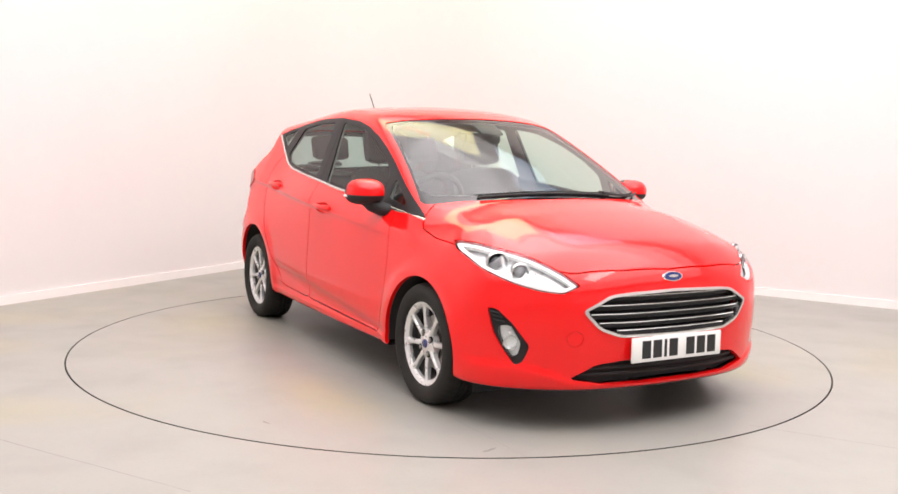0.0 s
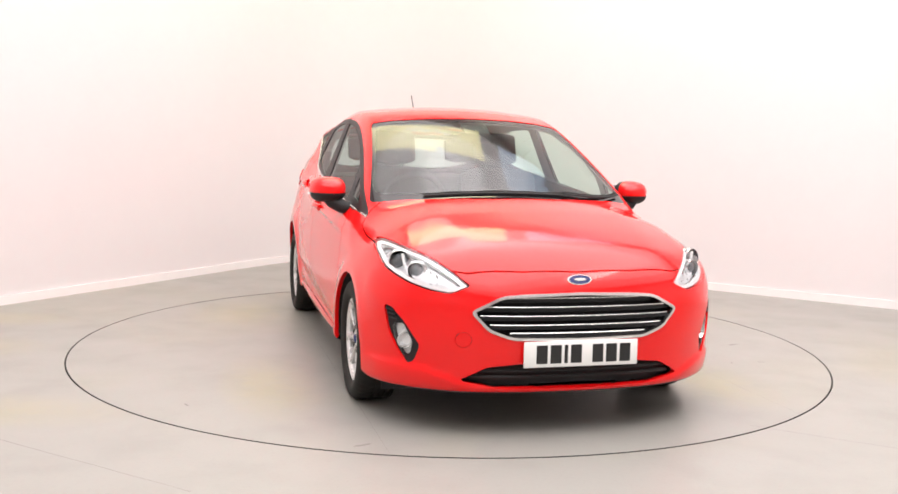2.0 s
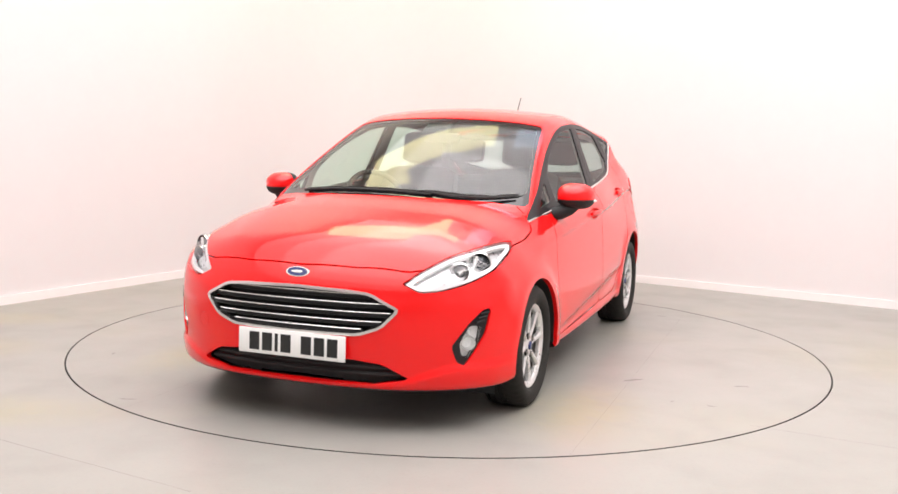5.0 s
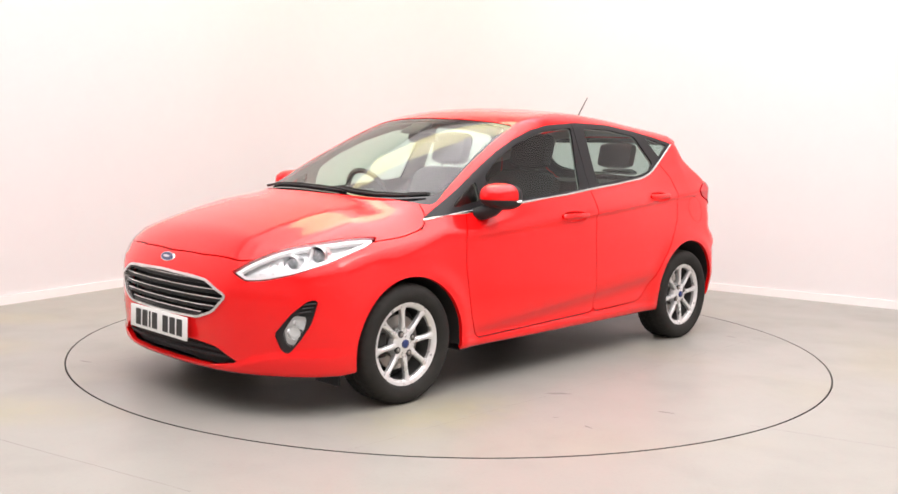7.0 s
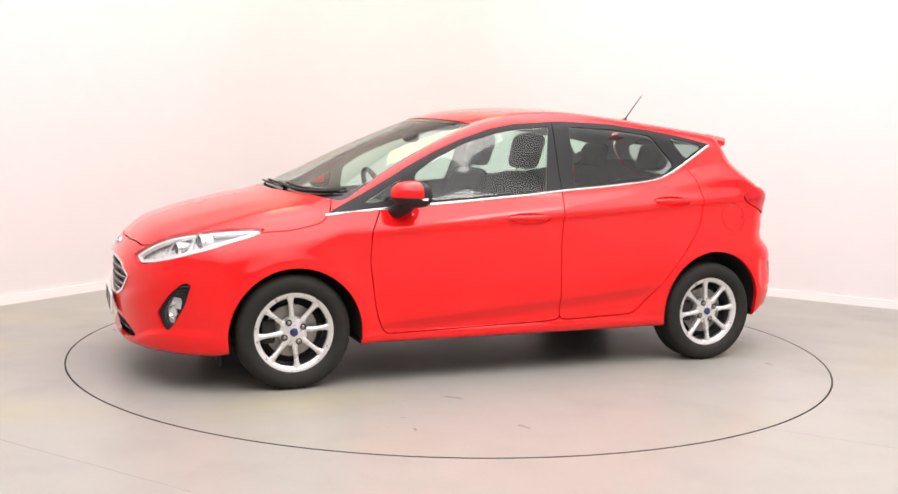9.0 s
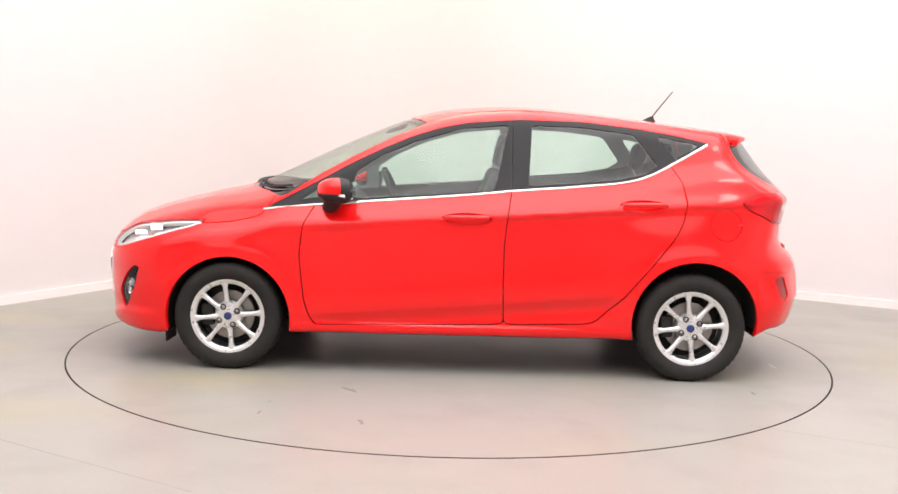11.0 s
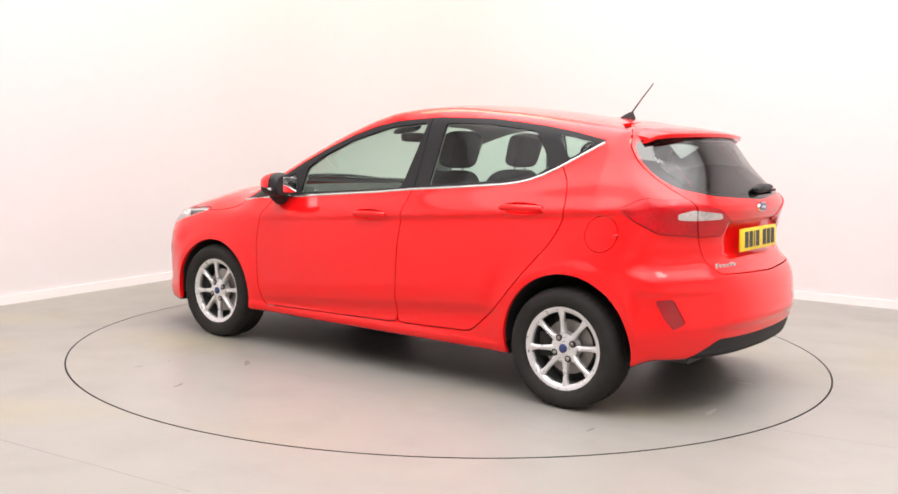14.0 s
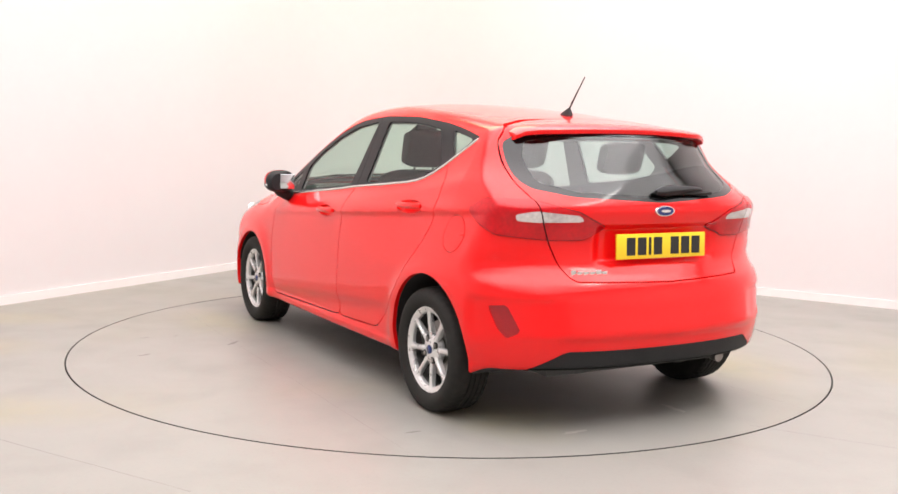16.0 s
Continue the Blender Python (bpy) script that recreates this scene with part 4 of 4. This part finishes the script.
# ---- wheels ----
def wheel():
    """A wheel whose outer face looks along +y."""
    R = 0.293
    root = part("wheel", lathe([(0.186, -0.03), (0.189, -0.012), (0.2035, -0.009), (0.2045, -0.003), (0.201, 0.0), (0.192, -0.002), (0.182, -0.006), (0.175, -0.014), (0.1745, -0.03)],
                               72, closed=True), ALLOY, car, "silver multi-spoke alloy wheel")
    part("barrel", lathe([(0.198, -0.16), (0.205, -0.155), (0.200, -0.145), (0.187, -0.14), (0.1855, -0.03), (0.1785, -0.03), (0.178, -0.13), (0.190, -0.155)], 72, closed=True), BARREL, root, "wheel barrel, its alloy darkened as shade behind the spokes")
    prof = [(0.200, -0.002), (0.206, 0.008), (0.222, 0.018), (0.245, 0.023), (0.263, 0.020), (0.279, 0.010), (0.289, -0.006), (R - 0.001, -0.025)]
    for k in range(4):
        y = -0.045 - k * 0.026
        prof += [(R, y), (R, y - 0.020), (R - 0.007, y - 0.021), (R - 0.007, y - 0.0255)]
    prof += [(R, -0.150), (0.288, -0.165), (0.262, -0.178), (0.225, -0.172), (0.200, -0.160), (0.196, -0.08)]
    tread = lathe(prof, 192, closed=True)
    for v in tread.verts:                                    # cross grooves cut into both shoulders
        rad = math.hypot(v.co.x, v.co.z)
        if rad > 0.280 and (-0.068 < v.co.y < 0.0 or v.co.y < -0.122):
            k = round(math.atan2(v.co.z, v.co.x) / (2 * math.pi) * 192 + (2 if v.co.y < -0.03 else 0)) % 4
            if k == 0:
                v.co.x *= 1 - 0.0045 / rad
                v.co.z *= 1 - 0.0045 / rad
    part("tyre", tread, RUBBER, root, "black rubber tyre")
    for i in range(8):
        a = 2 * math.pi * i / 8 + radians(-6)
        bm = bmesh.new()
        secs = []
        for r, w, y, th in ((0.035, 0.020, -0.018, 0.03), (0.065, 0.0150, -0.014, 0.03), (0.095, 0.0115, -0.011, 0.028), (0.13, 0.0105, -0.009, 0.026), (0.158, 0.0125, -0.008, 0.022), (0.176, 0.019, -0.006, 0.02), (0.190, 0.030, -0.005, 0.016)):
            cr = 0.45 * w
            ring = [(-w, y - th), (-w, y - 0.006), (-cr, y), (cr, y), (w, y - 0.006), (w, y - th)]
            secs.append([bm.verts.new((r * math.cos(a) - q * math.sin(a), yy, r * math.sin(a) + q * math.cos(a))) for q, yy in ring])
        for p, q in zip(secs, secs[1:]):
            for j in range(6):
                bm.faces.new((p[j], p[(j + 1) % 6], q[(j + 1) % 6], q[j]))
        bm.faces.new(secs[0])
        bm.faces.new(secs[-1])
        bmesh.ops.recalc_face_normals(bm, faces=bm.faces)
        part("spoke", bm, ALLOY, root)
    part("hub", lathe([(0.001, -0.012), (0.045, -0.013), (0.070, -0.022), (0.078, -0.05), (0.001, -0.05)], 48), ALLOY, root)
    part("centre_cap", lathe([(0.001, -0.003), (0.016, -0.0035), (0.021, -0.007), (0.022, -0.02), (0.001, -0.02)], 32), BADGE, root, "dark blue centre cap")
    for i in range(4):
        a = 2 * math.pi * i / 4 + radians(61.5)
        bm = lathe([(0.001, -0.006), (0.006, -0.006), (0.010, -0.009), (0.0105, -0.03), (0.001, -0.03)], 6)
        bmesh.ops.translate(bm, vec=(0.054 * math.cos(a), 0, 0.054 * math.sin(a)), verts=bm.verts)
        part("wheel_nut", bm, STEEL, root, "dull steel wheel nut")
        bm = lathe([(0.0105, -0.0125), (0.0165, -0.0125), (0.0165, -0.02), (0.0105, -0.02)], 20, closed=True)
        bmesh.ops.translate(bm, vec=(0.054 * math.cos(a), 0.0, 0.054 * math.sin(a)), verts=bm.verts)
        part("nut_seat", bm, UNDER, root)
    part("brake_disc", lathe([(0.001, -0.062), (0.075, -0.062), (0.078, -0.07), (0.132, -0.07), (0.132, -0.09), (0.001, -0.09)], 48), STEEL, root, "rusty steel brake disc")
    bm = bmesh.new()
    box(bm, 0.085, 0.155, -0.115, -0.045, -0.06, 0.06, 0.012)
    part("brake_caliper", bm, UNDER, root, "dark brake caliper")
    part("backing_plate", lathe([(0.001, -0.118), (0.174, -0.12), (0.176, -0.13), (0.001, -0.13)], 32), UNDER, root)
    return root


first = wheel()
first.matrix_basis = pose(1.2465, 0.842, 0.288)
for x, s in ((-1.2465, 1), (1.2465, -1), (-1.2465, -1)):
    copy_thing(first, pose(x, s * 0.842, 0.288, 0, 0, 0 if s > 0 else 180))


# ---- fittings ----
def mirror(s):
    def half(keep_top, front=True):
        bm = bmesh.new()
        bmesh.ops.create_uvsphere(bm, u_segments=36, v_segments=24, radius=1)
        for v in bm.verts:
            x, y, z = v.co
            sx = 0.122 if x > 0 else 0.07
            v.co = (sx * math.copysign(abs(x) ** 0.9, x), 0.096 * math.copysign(abs(y) ** 0.72, y), 0.068 * math.copysign(abs(z) ** 0.8, z))
            v.co.z += 0.10 * v.co.y * s * -0.25
            v.co.x -= 0.28 * max(0, v.co.y * s)
        cut = -0.016
        if front:
            bmesh.ops.bisect_plane(bm, geom=bm.verts[:] + bm.edges[:] + bm.faces[:], plane_co=(0, 0, cut), plane_no=(0, 0, 1 if keep_top else -1), clear_inner=True)
            if keep_top:
                bmesh.ops.bisect_plane(bm, geom=bm.verts[:] + bm.edges[:] + bm.faces[:], plane_co=(0.012, 0, 0), plane_no=(1, s * 0.28, 0), clear_inner=True)
        else:
            bmesh.ops.scale(bm, vec=(0.97, 0.97, 0.97), verts=bm.verts)
        bmesh.ops.bisect_plane(bm, geom=bm.verts[:] + bm.edges[:] + bm.faces[:], plane_co=(-0.048, 0, 0), plane_no=(1, s * 0.28, 0), clear_inner=True)
        bmesh.ops.holes_fill(bm, edges=[e for e in bm.edges if e.is_boundary])
        bmesh.ops.translate(bm, vec=(0.640, s * 0.888, 0.983), verts=bm.verts)
        return bm

    root = part("door_mirror", half(False), GRAIN, car, "door mirror with red cap and black base")
    part("back_shell", half(True, False), GRAIN, root, "black mirror shell")
    part("cap", half(True), RED, root, "red mirror cap")
    part("indicator", sweep([(0.738 - 0.15 * t * t, s * (0.888 + 0.099 * t), 0.964 - 0.004 * t) for t in np.linspace(-0.2, 0.95, 9)], 0.011, 8, 0.7), LAMPWHITE, root, "clear indicator strip")
    part("arm", sweep([(0.66, s * 0.90, 0.955), (0.68, s * 0.86, 0.918), (0.70, s * 0.815, 0.895), (0.71, s * 0.77, 0.885)], [0.042, 0.046, 0.044, 0.04], 12, 0.85), GRAIN, root, "black mirror arm")
    bm = bmesh.new()
    box(bm, -0.003, 0.003, -0.078, 0.078, -0.045, 0.045, 0.0029)
    bmesh.ops.rotate(bm, matrix=Matrix.Rotation(radians(-15.5 * s), 3, "Z"), verts=bm.verts)
    bmesh.ops.translate(bm, vec=(0.589, s * 0.891, 0.983), verts=bm.verts)
    part("mirror_glass", bm, MIRROR, root, "silver mirror glass")


mirror(1)
mirror(-1)


def ellipse_badge(centre, normal_x, name, parent, w=0.058, h=0.0235):
    tilt = 0.42 if normal_x > 0 else -0.05
    ob = None
    for k, (scale, y, m, nm) in enumerate(((1.0, 0.004, SATIN, name), (0.84, 0.007, BADGE, "field"), (0.5, 0.009, SATIN, "emblem"))):
        bm = lathe([(0.001, y), (0.96 * scale, y), (scale, y - 0.003), (scale, -0.012), (0.001, -0.012)], 40)
        for v in bm.verts:
            v.co = (v.co.x * w, v.co.y, v.co.z * h * (0.55 if k == 2 else 1))
        bmesh.ops.rotate(bm, matrix=Matrix.Rotation(radians(-90 if normal_x > 0 else 90), 3, "Z"), verts=bm.verts)
        bmesh.ops.rotate(bm, matrix=Matrix.Rotation(-tilt, 3, "Y"), verts=bm.verts)
        bmesh.ops.translate(bm, vec=centre, verts=bm.verts)
        made = part(nm, bm, m, parent if k == 0 else ob, "blue and chrome oval badge" if k == 0 else "")
        ob = ob or made
    return ob


ellipse_badge(on_nose(0, 0.679, 0.003), 1, "badge", car)
ellipse_badge(on_nose(0, 0.970, 0.004, -1), -1, "badge", car, 0.056, 0.024)
bm = bmesh.new()
for i in range(6):
    p = on_nose(0.462 - 0.029 * i, 0.712, 0.007, -1)
    box(bm, p.x - 0.004, p.x + 0.004, p.y - 0.0142, p.y + 0.0142, 0.698 if i else 0.695, 0.720 if i in (0, 4) else 0.714, 0.002)
part("model_badge", bm, SATIN, car, "small silver lettering shape")


def plate(x, sign, z0, material, label, lean):
    bm = bmesh.new()
    box(bm, -0.005, 0.005, -0.26, 0.26, -0.0555, 0.0555, 0.004)
    ob = part("number_plate", bm, material, car, label)
    ob.matrix_basis = pose(x, 0, z0, 0, lean, 0 if sign > 0 else 180)
    at = -0.205
    for i, w in enumerate((0.05, 0.05, 0.016, 0.05, 0, 0.05, 0.05, 0.05)):
        if not w:
            at += 0.036
            continue
        bm = bmesh.new()
        box(bm, 0.0045, 0.0062, at, at + w, -0.0395, 0.0395, 0.0008, 1)
        part("bar", bm, INK, ob)
        at += w + 0.013
    return ob


plate(2.078, 1, 0.371, PLATE_W, "white front number plate with black bars", -1)
plate(-1.868, -1, 0.815, PLATE_Y, "yellow rear number plate with black bars", -3)

# aerial
base = on_top(-1.12, 0)
bm = bmesh.new()
rings = []
for k, (w, l, z, sh) in enumerate(((0.024, 0.048, -0.004, 0.0), (0.022, 0.044, 0.006, -0.002), (0.013, 0.026, 0.022, -0.012), (0.007, 0.010, 0.034, -0.022))):
    rings.append([bm.verts.new((base.x + sh + l * math.cos(a), w * math.sin(a), base.z + z)) for a in np.linspace(0, 2 * math.pi, 20, endpoint=False)])
for p, q in zip(rings, rings[1:]):
    for i in range(20):
        bm.faces.new((p[i], p[(i + 1) % 20], q[(i + 1) % 20], q[i]))
bm.faces.new(rings[-1])
aerial = part("aerial", bm, GRAIN, car, "black roof aerial")
part("rod", sweep([(base.x - 0.02, 0, base.z + 0.025), (base.x - 0.06, 0, base.z + 0.08), (base.x - 0.142, 0, base.z + 0.185)], [0.0045, 0.004, 0.003], 8), GRAIN, aerial)

# rear spoiler: a lip that carries the roof on past the rear window
bm = bmesh.new()
cols = []
for y in np.linspace(-0.565, 0.565, 35):
    ay = abs(y)
    x0, tip = -1.38 + 0.05 * ay, -1.650 + 0.30 * ay * ay + 0.45 * max(0, ay - 0.48)
    up = [on_top(x0, y, -0.008 - 0.02 * step(0.44, 0.56, ay)), on_top(-1.47 + 0.04 * ay, y, 0.004 - 0.010 * max(0, ay - 0.48) / 0.085)]
    zt = up[1].z - 0.16 * (up[1].x - tip)
    ring = [tuple(p) for p in up] + [(tip + 0.012, y, zt + 0.002), (tip, y, zt - 0.006), (tip + 0.004, y, zt - 0.024), (tip + 0.05, y, zt - 0.03), (-1.57 + 0.25 * ay * ay, y, zt - 0.012), (x0, y, up[0].z - 0.012)]
    cols.append([bm.verts.new(q) for q in ring])
for p, q in zip(cols, cols[1:]):
    for j in range(8):
        bm.faces.new((p[j], q[j], q[(j + 1) % 8], p[(j + 1) % 8]))
bm.faces.new(cols[0])
bm.faces.new(cols[-1])
bmesh.ops.recalc_face_normals(bm, faces=bm.faces)
spoiler = part("roof_spoiler", bm, RED, car, "red roof spoiler")

rows_y = np.linspace(-0.47, 0.47, 15)
tips = [(-1.650 + 0.30 * y * y + 0.058, y, on_top(-1.47, y).z - 0.16 * (0.18 - 0.30 * y * y) - 0.036) for y in rows_y]
part("under_panel", sweep(tips, [0.012] + [0.019] * 13 + [0.012], 8), GRAIN, spoiler, "black panel under the spoiler")
part("brake_light", sweep([(p[0] - 0.014, p[1], p[2] - 0.004) for p in tips[5:10]], 0.010, 8), REFLEX, spoiler, "dark red high brake light")

# wipers
for a, b, lift in (((1.12, -0.47), (1.20, 0.28), 0.012), ((1.185, 0.25), (0.965, 0.66), 0.014)):
    pts = [on_top(a[0] + (b[0] - a[0]) * t + 0.22 * t * (1 - t), a[1] + (b[1] - a[1]) * t, lift) for t in np.linspace(0, 1, 9)]
    wiper = part("wiper", sweep(pts, [0.010] + [0.0075] * 7 + [0.005], 8, 0.8), GRAIN, car, "black windscreen wiper")
    part("blade", sweep([p + Vector((-0.03, 0, 0.006)) for p in pts], 0.006, 6), RUBBER, wiper)
pts = [on_nose(y, 1.052 + 0.012 * math.sin((0.05 - y) * 7), 0.022, -1) for y in np.linspace(0.04, -0.25, 9)]
rear_wiper = part("rear_wiper", sweep(pts, [0.012, 0.027, 0.030, 0.028, 0.025, 0.022, 0.019, 0.016, 0.010], 10, 0.8), GRAIN, car, "black rear wiper")
part("blade", sweep([on_nose(y, 1.045, 0.016, -1) for y in np.linspace(-0.05, -0.32, 7)], 0.007, 6), RUBBER, rear_wiper)
part("exhaust_pipe", sweep([(-1.45, -0.47, 0.26), (-1.70, -0.47, 0.26), (-1.795, -0.47, 0.25)], 0.026, 16), STEEL, car, "dull steel exhaust tip")


# ---- cabin ----
def pad(points, half, edge, seg=6):
    """A stuffed cushion: a rounded section swept across, points being (x, z) round its side."""
    p = rounded(points, 2)
    bm = bmesh.new()
    c = p.mean(0)
    cols = []
    for k in range(2 * seg + 1):
        t = -1 + k / seg
        fall = 1 - abs(t) ** 5
        sc = 0.82 + 0.18 * fall
        cols.append([bm.verts.new((c[0] + (q[0] - c[0]) * sc, t * half, c[1] + (q[1] - c[1]) * sc)) for q in p])
    n = len(p)
    for a, b in zip(cols, cols[1:]):
        for i in range(n):
            bm.faces.new((a[i], a[(i + 1) % n], b[(i + 1) % n], b[i]))
    bm.faces.new(cols[0])
    bm.faces.new(cols[-1])
    bmesh.ops.recalc_face_normals(bm, faces=bm.faces)
    return bm


BACK = [(-0.20, 0.50), (-0.30, 0.48), (-0.52, 1.04), (-0.50, 1.09), (-0.44, 1.09), (-0.35, 0.86)]
CUSHION = [(0.30, 0.50), (0.30, 0.40), (-0.28, 0.38), (-0.28, 0.52), (0.0, 0.54), (0.24, 0.58)]
HEADREST = [(-0.46, 1.115), (-0.54, 1.10), (-0.60, 1.29), (-0.565, 1.32), (-0.50, 1.305)]
for y, dx in ((0.335, 0.27), (-0.345, 0.275)):
    seat = part("front_seat", moved(pad(BACK, 0.25, 0.05), dx, y), CLOTH, car, "black cloth front seat")
    part("cushion", moved(pad(CUSHION, 0.25, 0.05), dx, y), CLOTH, seat)
    part("headrest", moved(pad(HEADREST, 0.135, 0.03), dx, y), CLOTH, seat)
    for q in (-0.06, 0.06):
        part("post", sweep([(-0.48 + dx, y + q, 1.05), (-0.515 + dx, y + q, 1.14)], 0.006, 8), CHROME, seat)
RBACK = [(-1.02, 0.50), (-1.12, 0.48), (-1.30, 0.94), (-1.28, 0.99), (-1.21, 0.98), (-1.13, 0.8)]
RCUSH = [(-0.62, 0.50), (-0.62, 0.40), (-1.12, 0.38), (-1.12, 0.52), (-0.9, 0.53), (-0.66, 0.56)]
bench = part("rear_seat", pad(RBACK, 0.60, 0.05), CLOTH, car, "black cloth rear bench")
part("cushion", pad(RCUSH, 0.62, 0.05), CLOTH, bench)
for y in (0.36, -0.36):
    part("headrest", moved(pad([(-1.20, 1.01), (-1.27, 1.0), (-1.32, 1.15), (-1.29, 1.175), (-1.24, 1.165)], 0.125, 0.03), 0.13, y, 0.10), CLOTH, bench)
dash = part("dashboard", pad([(1.12, 0.95), (1.15, 0.55), (0.72, 0.45), (0.62, 0.66), (0.60, 0.86), (0.68, 0.93), (0.85, 0.958)], 0.69, 0.05, 8), GRAIN, car, "dark grained dashboard")
part("parcel_shelf", moved(pad([(-1.30, 0.985), (-1.30, 0.97), (-1.72, 0.985), (-1.72, 1.0)], 0.56, 0.02), 0, 0), LINING, car, "dark parcel shelf")
part("cabin_floor", box(bmesh.new(), -1.75, 1.1, -0.52, 0.52, 0.235, 0.30, 0.01), LINING, car, "dark cabin carpet")
col = part("steering_column", sweep([(0.70, -0.37, 0.76), (0.46, -0.37, 0.86)], [0.05, 0.035], 12), GRAIN, car, "black steering column")
bm = bmesh.new()
n, m, R, r = 48, 10, 0.182, 0.016
grid_v = [[bm.verts.new(((R + r * math.cos(b)) * math.cos(a), (R + r * math.cos(b)) * math.sin(a), r * math.sin(b))) for b in np.linspace(0, 2 * math.pi, m, endpoint=False)] for a in np.linspace(0, 2 * math.pi, n, endpoint=False)]
for i in range(n):
    for j in range(m):
        bm.faces.new((grid_v[i][j], grid_v[(i + 1) % n][j], grid_v[(i + 1) % n][(j + 1) % m], grid_v[i][(j + 1) % m]))
box(bm, -0.05, 0.06, -0.075, 0.075, -0.02, 0.02, 0.015)
box(bm, -0.012, 0.012, -0.18, 0.18, -0.008, 0.008, 0.004)
box(bm, -0.17, 0.0, -0.02, 0.02, -0.008, 0.008, 0.004)
bmesh.ops.rotate(bm, matrix=Matrix.Rotation(radians(-66), 3, "Y"), verts=bm.verts)
part("steering_wheel", moved(bm, 0.44, -0.37, 0.90), GRAIN, col, "black steering wheel")
rv = part("inside_mirror", moved(pad([(0.0, 0.032), (0.025, 0.025), (0.025, -0.025), (0.0, -0.032)], 0.115, 0.01), 0.34, 0, 1.275), GRAIN, car, "black inside mirror")
part("sensor_housing", moved(pad([(0.0, 0.045), (0.13, -0.01), (0.15, -0.035), (0.03, 0.0)], 0.075, 0.01), 0.33, 0, 1.325), GRAIN, rv, "black sensor housing")
for s in (1, -1):
    part("door_card", sweep([(0.68, s * 0.74, 0.80), (0.2, s * 0.76, 0.83), (-0.22, s * 0.76, 0.85)], 0.045, 10, 1.3), LINING, car, "dark padded armrest")


def motions():
    walk(car, [(t, pose(0, 0, 0, 0, 0, a) @ pose(CAR_X, CAR_Y, 0)) for t, a in TURN])
    walk(table, [(t, pose(0, 0, 0, 0, 0, a)) for t, a in TURN])


motions()
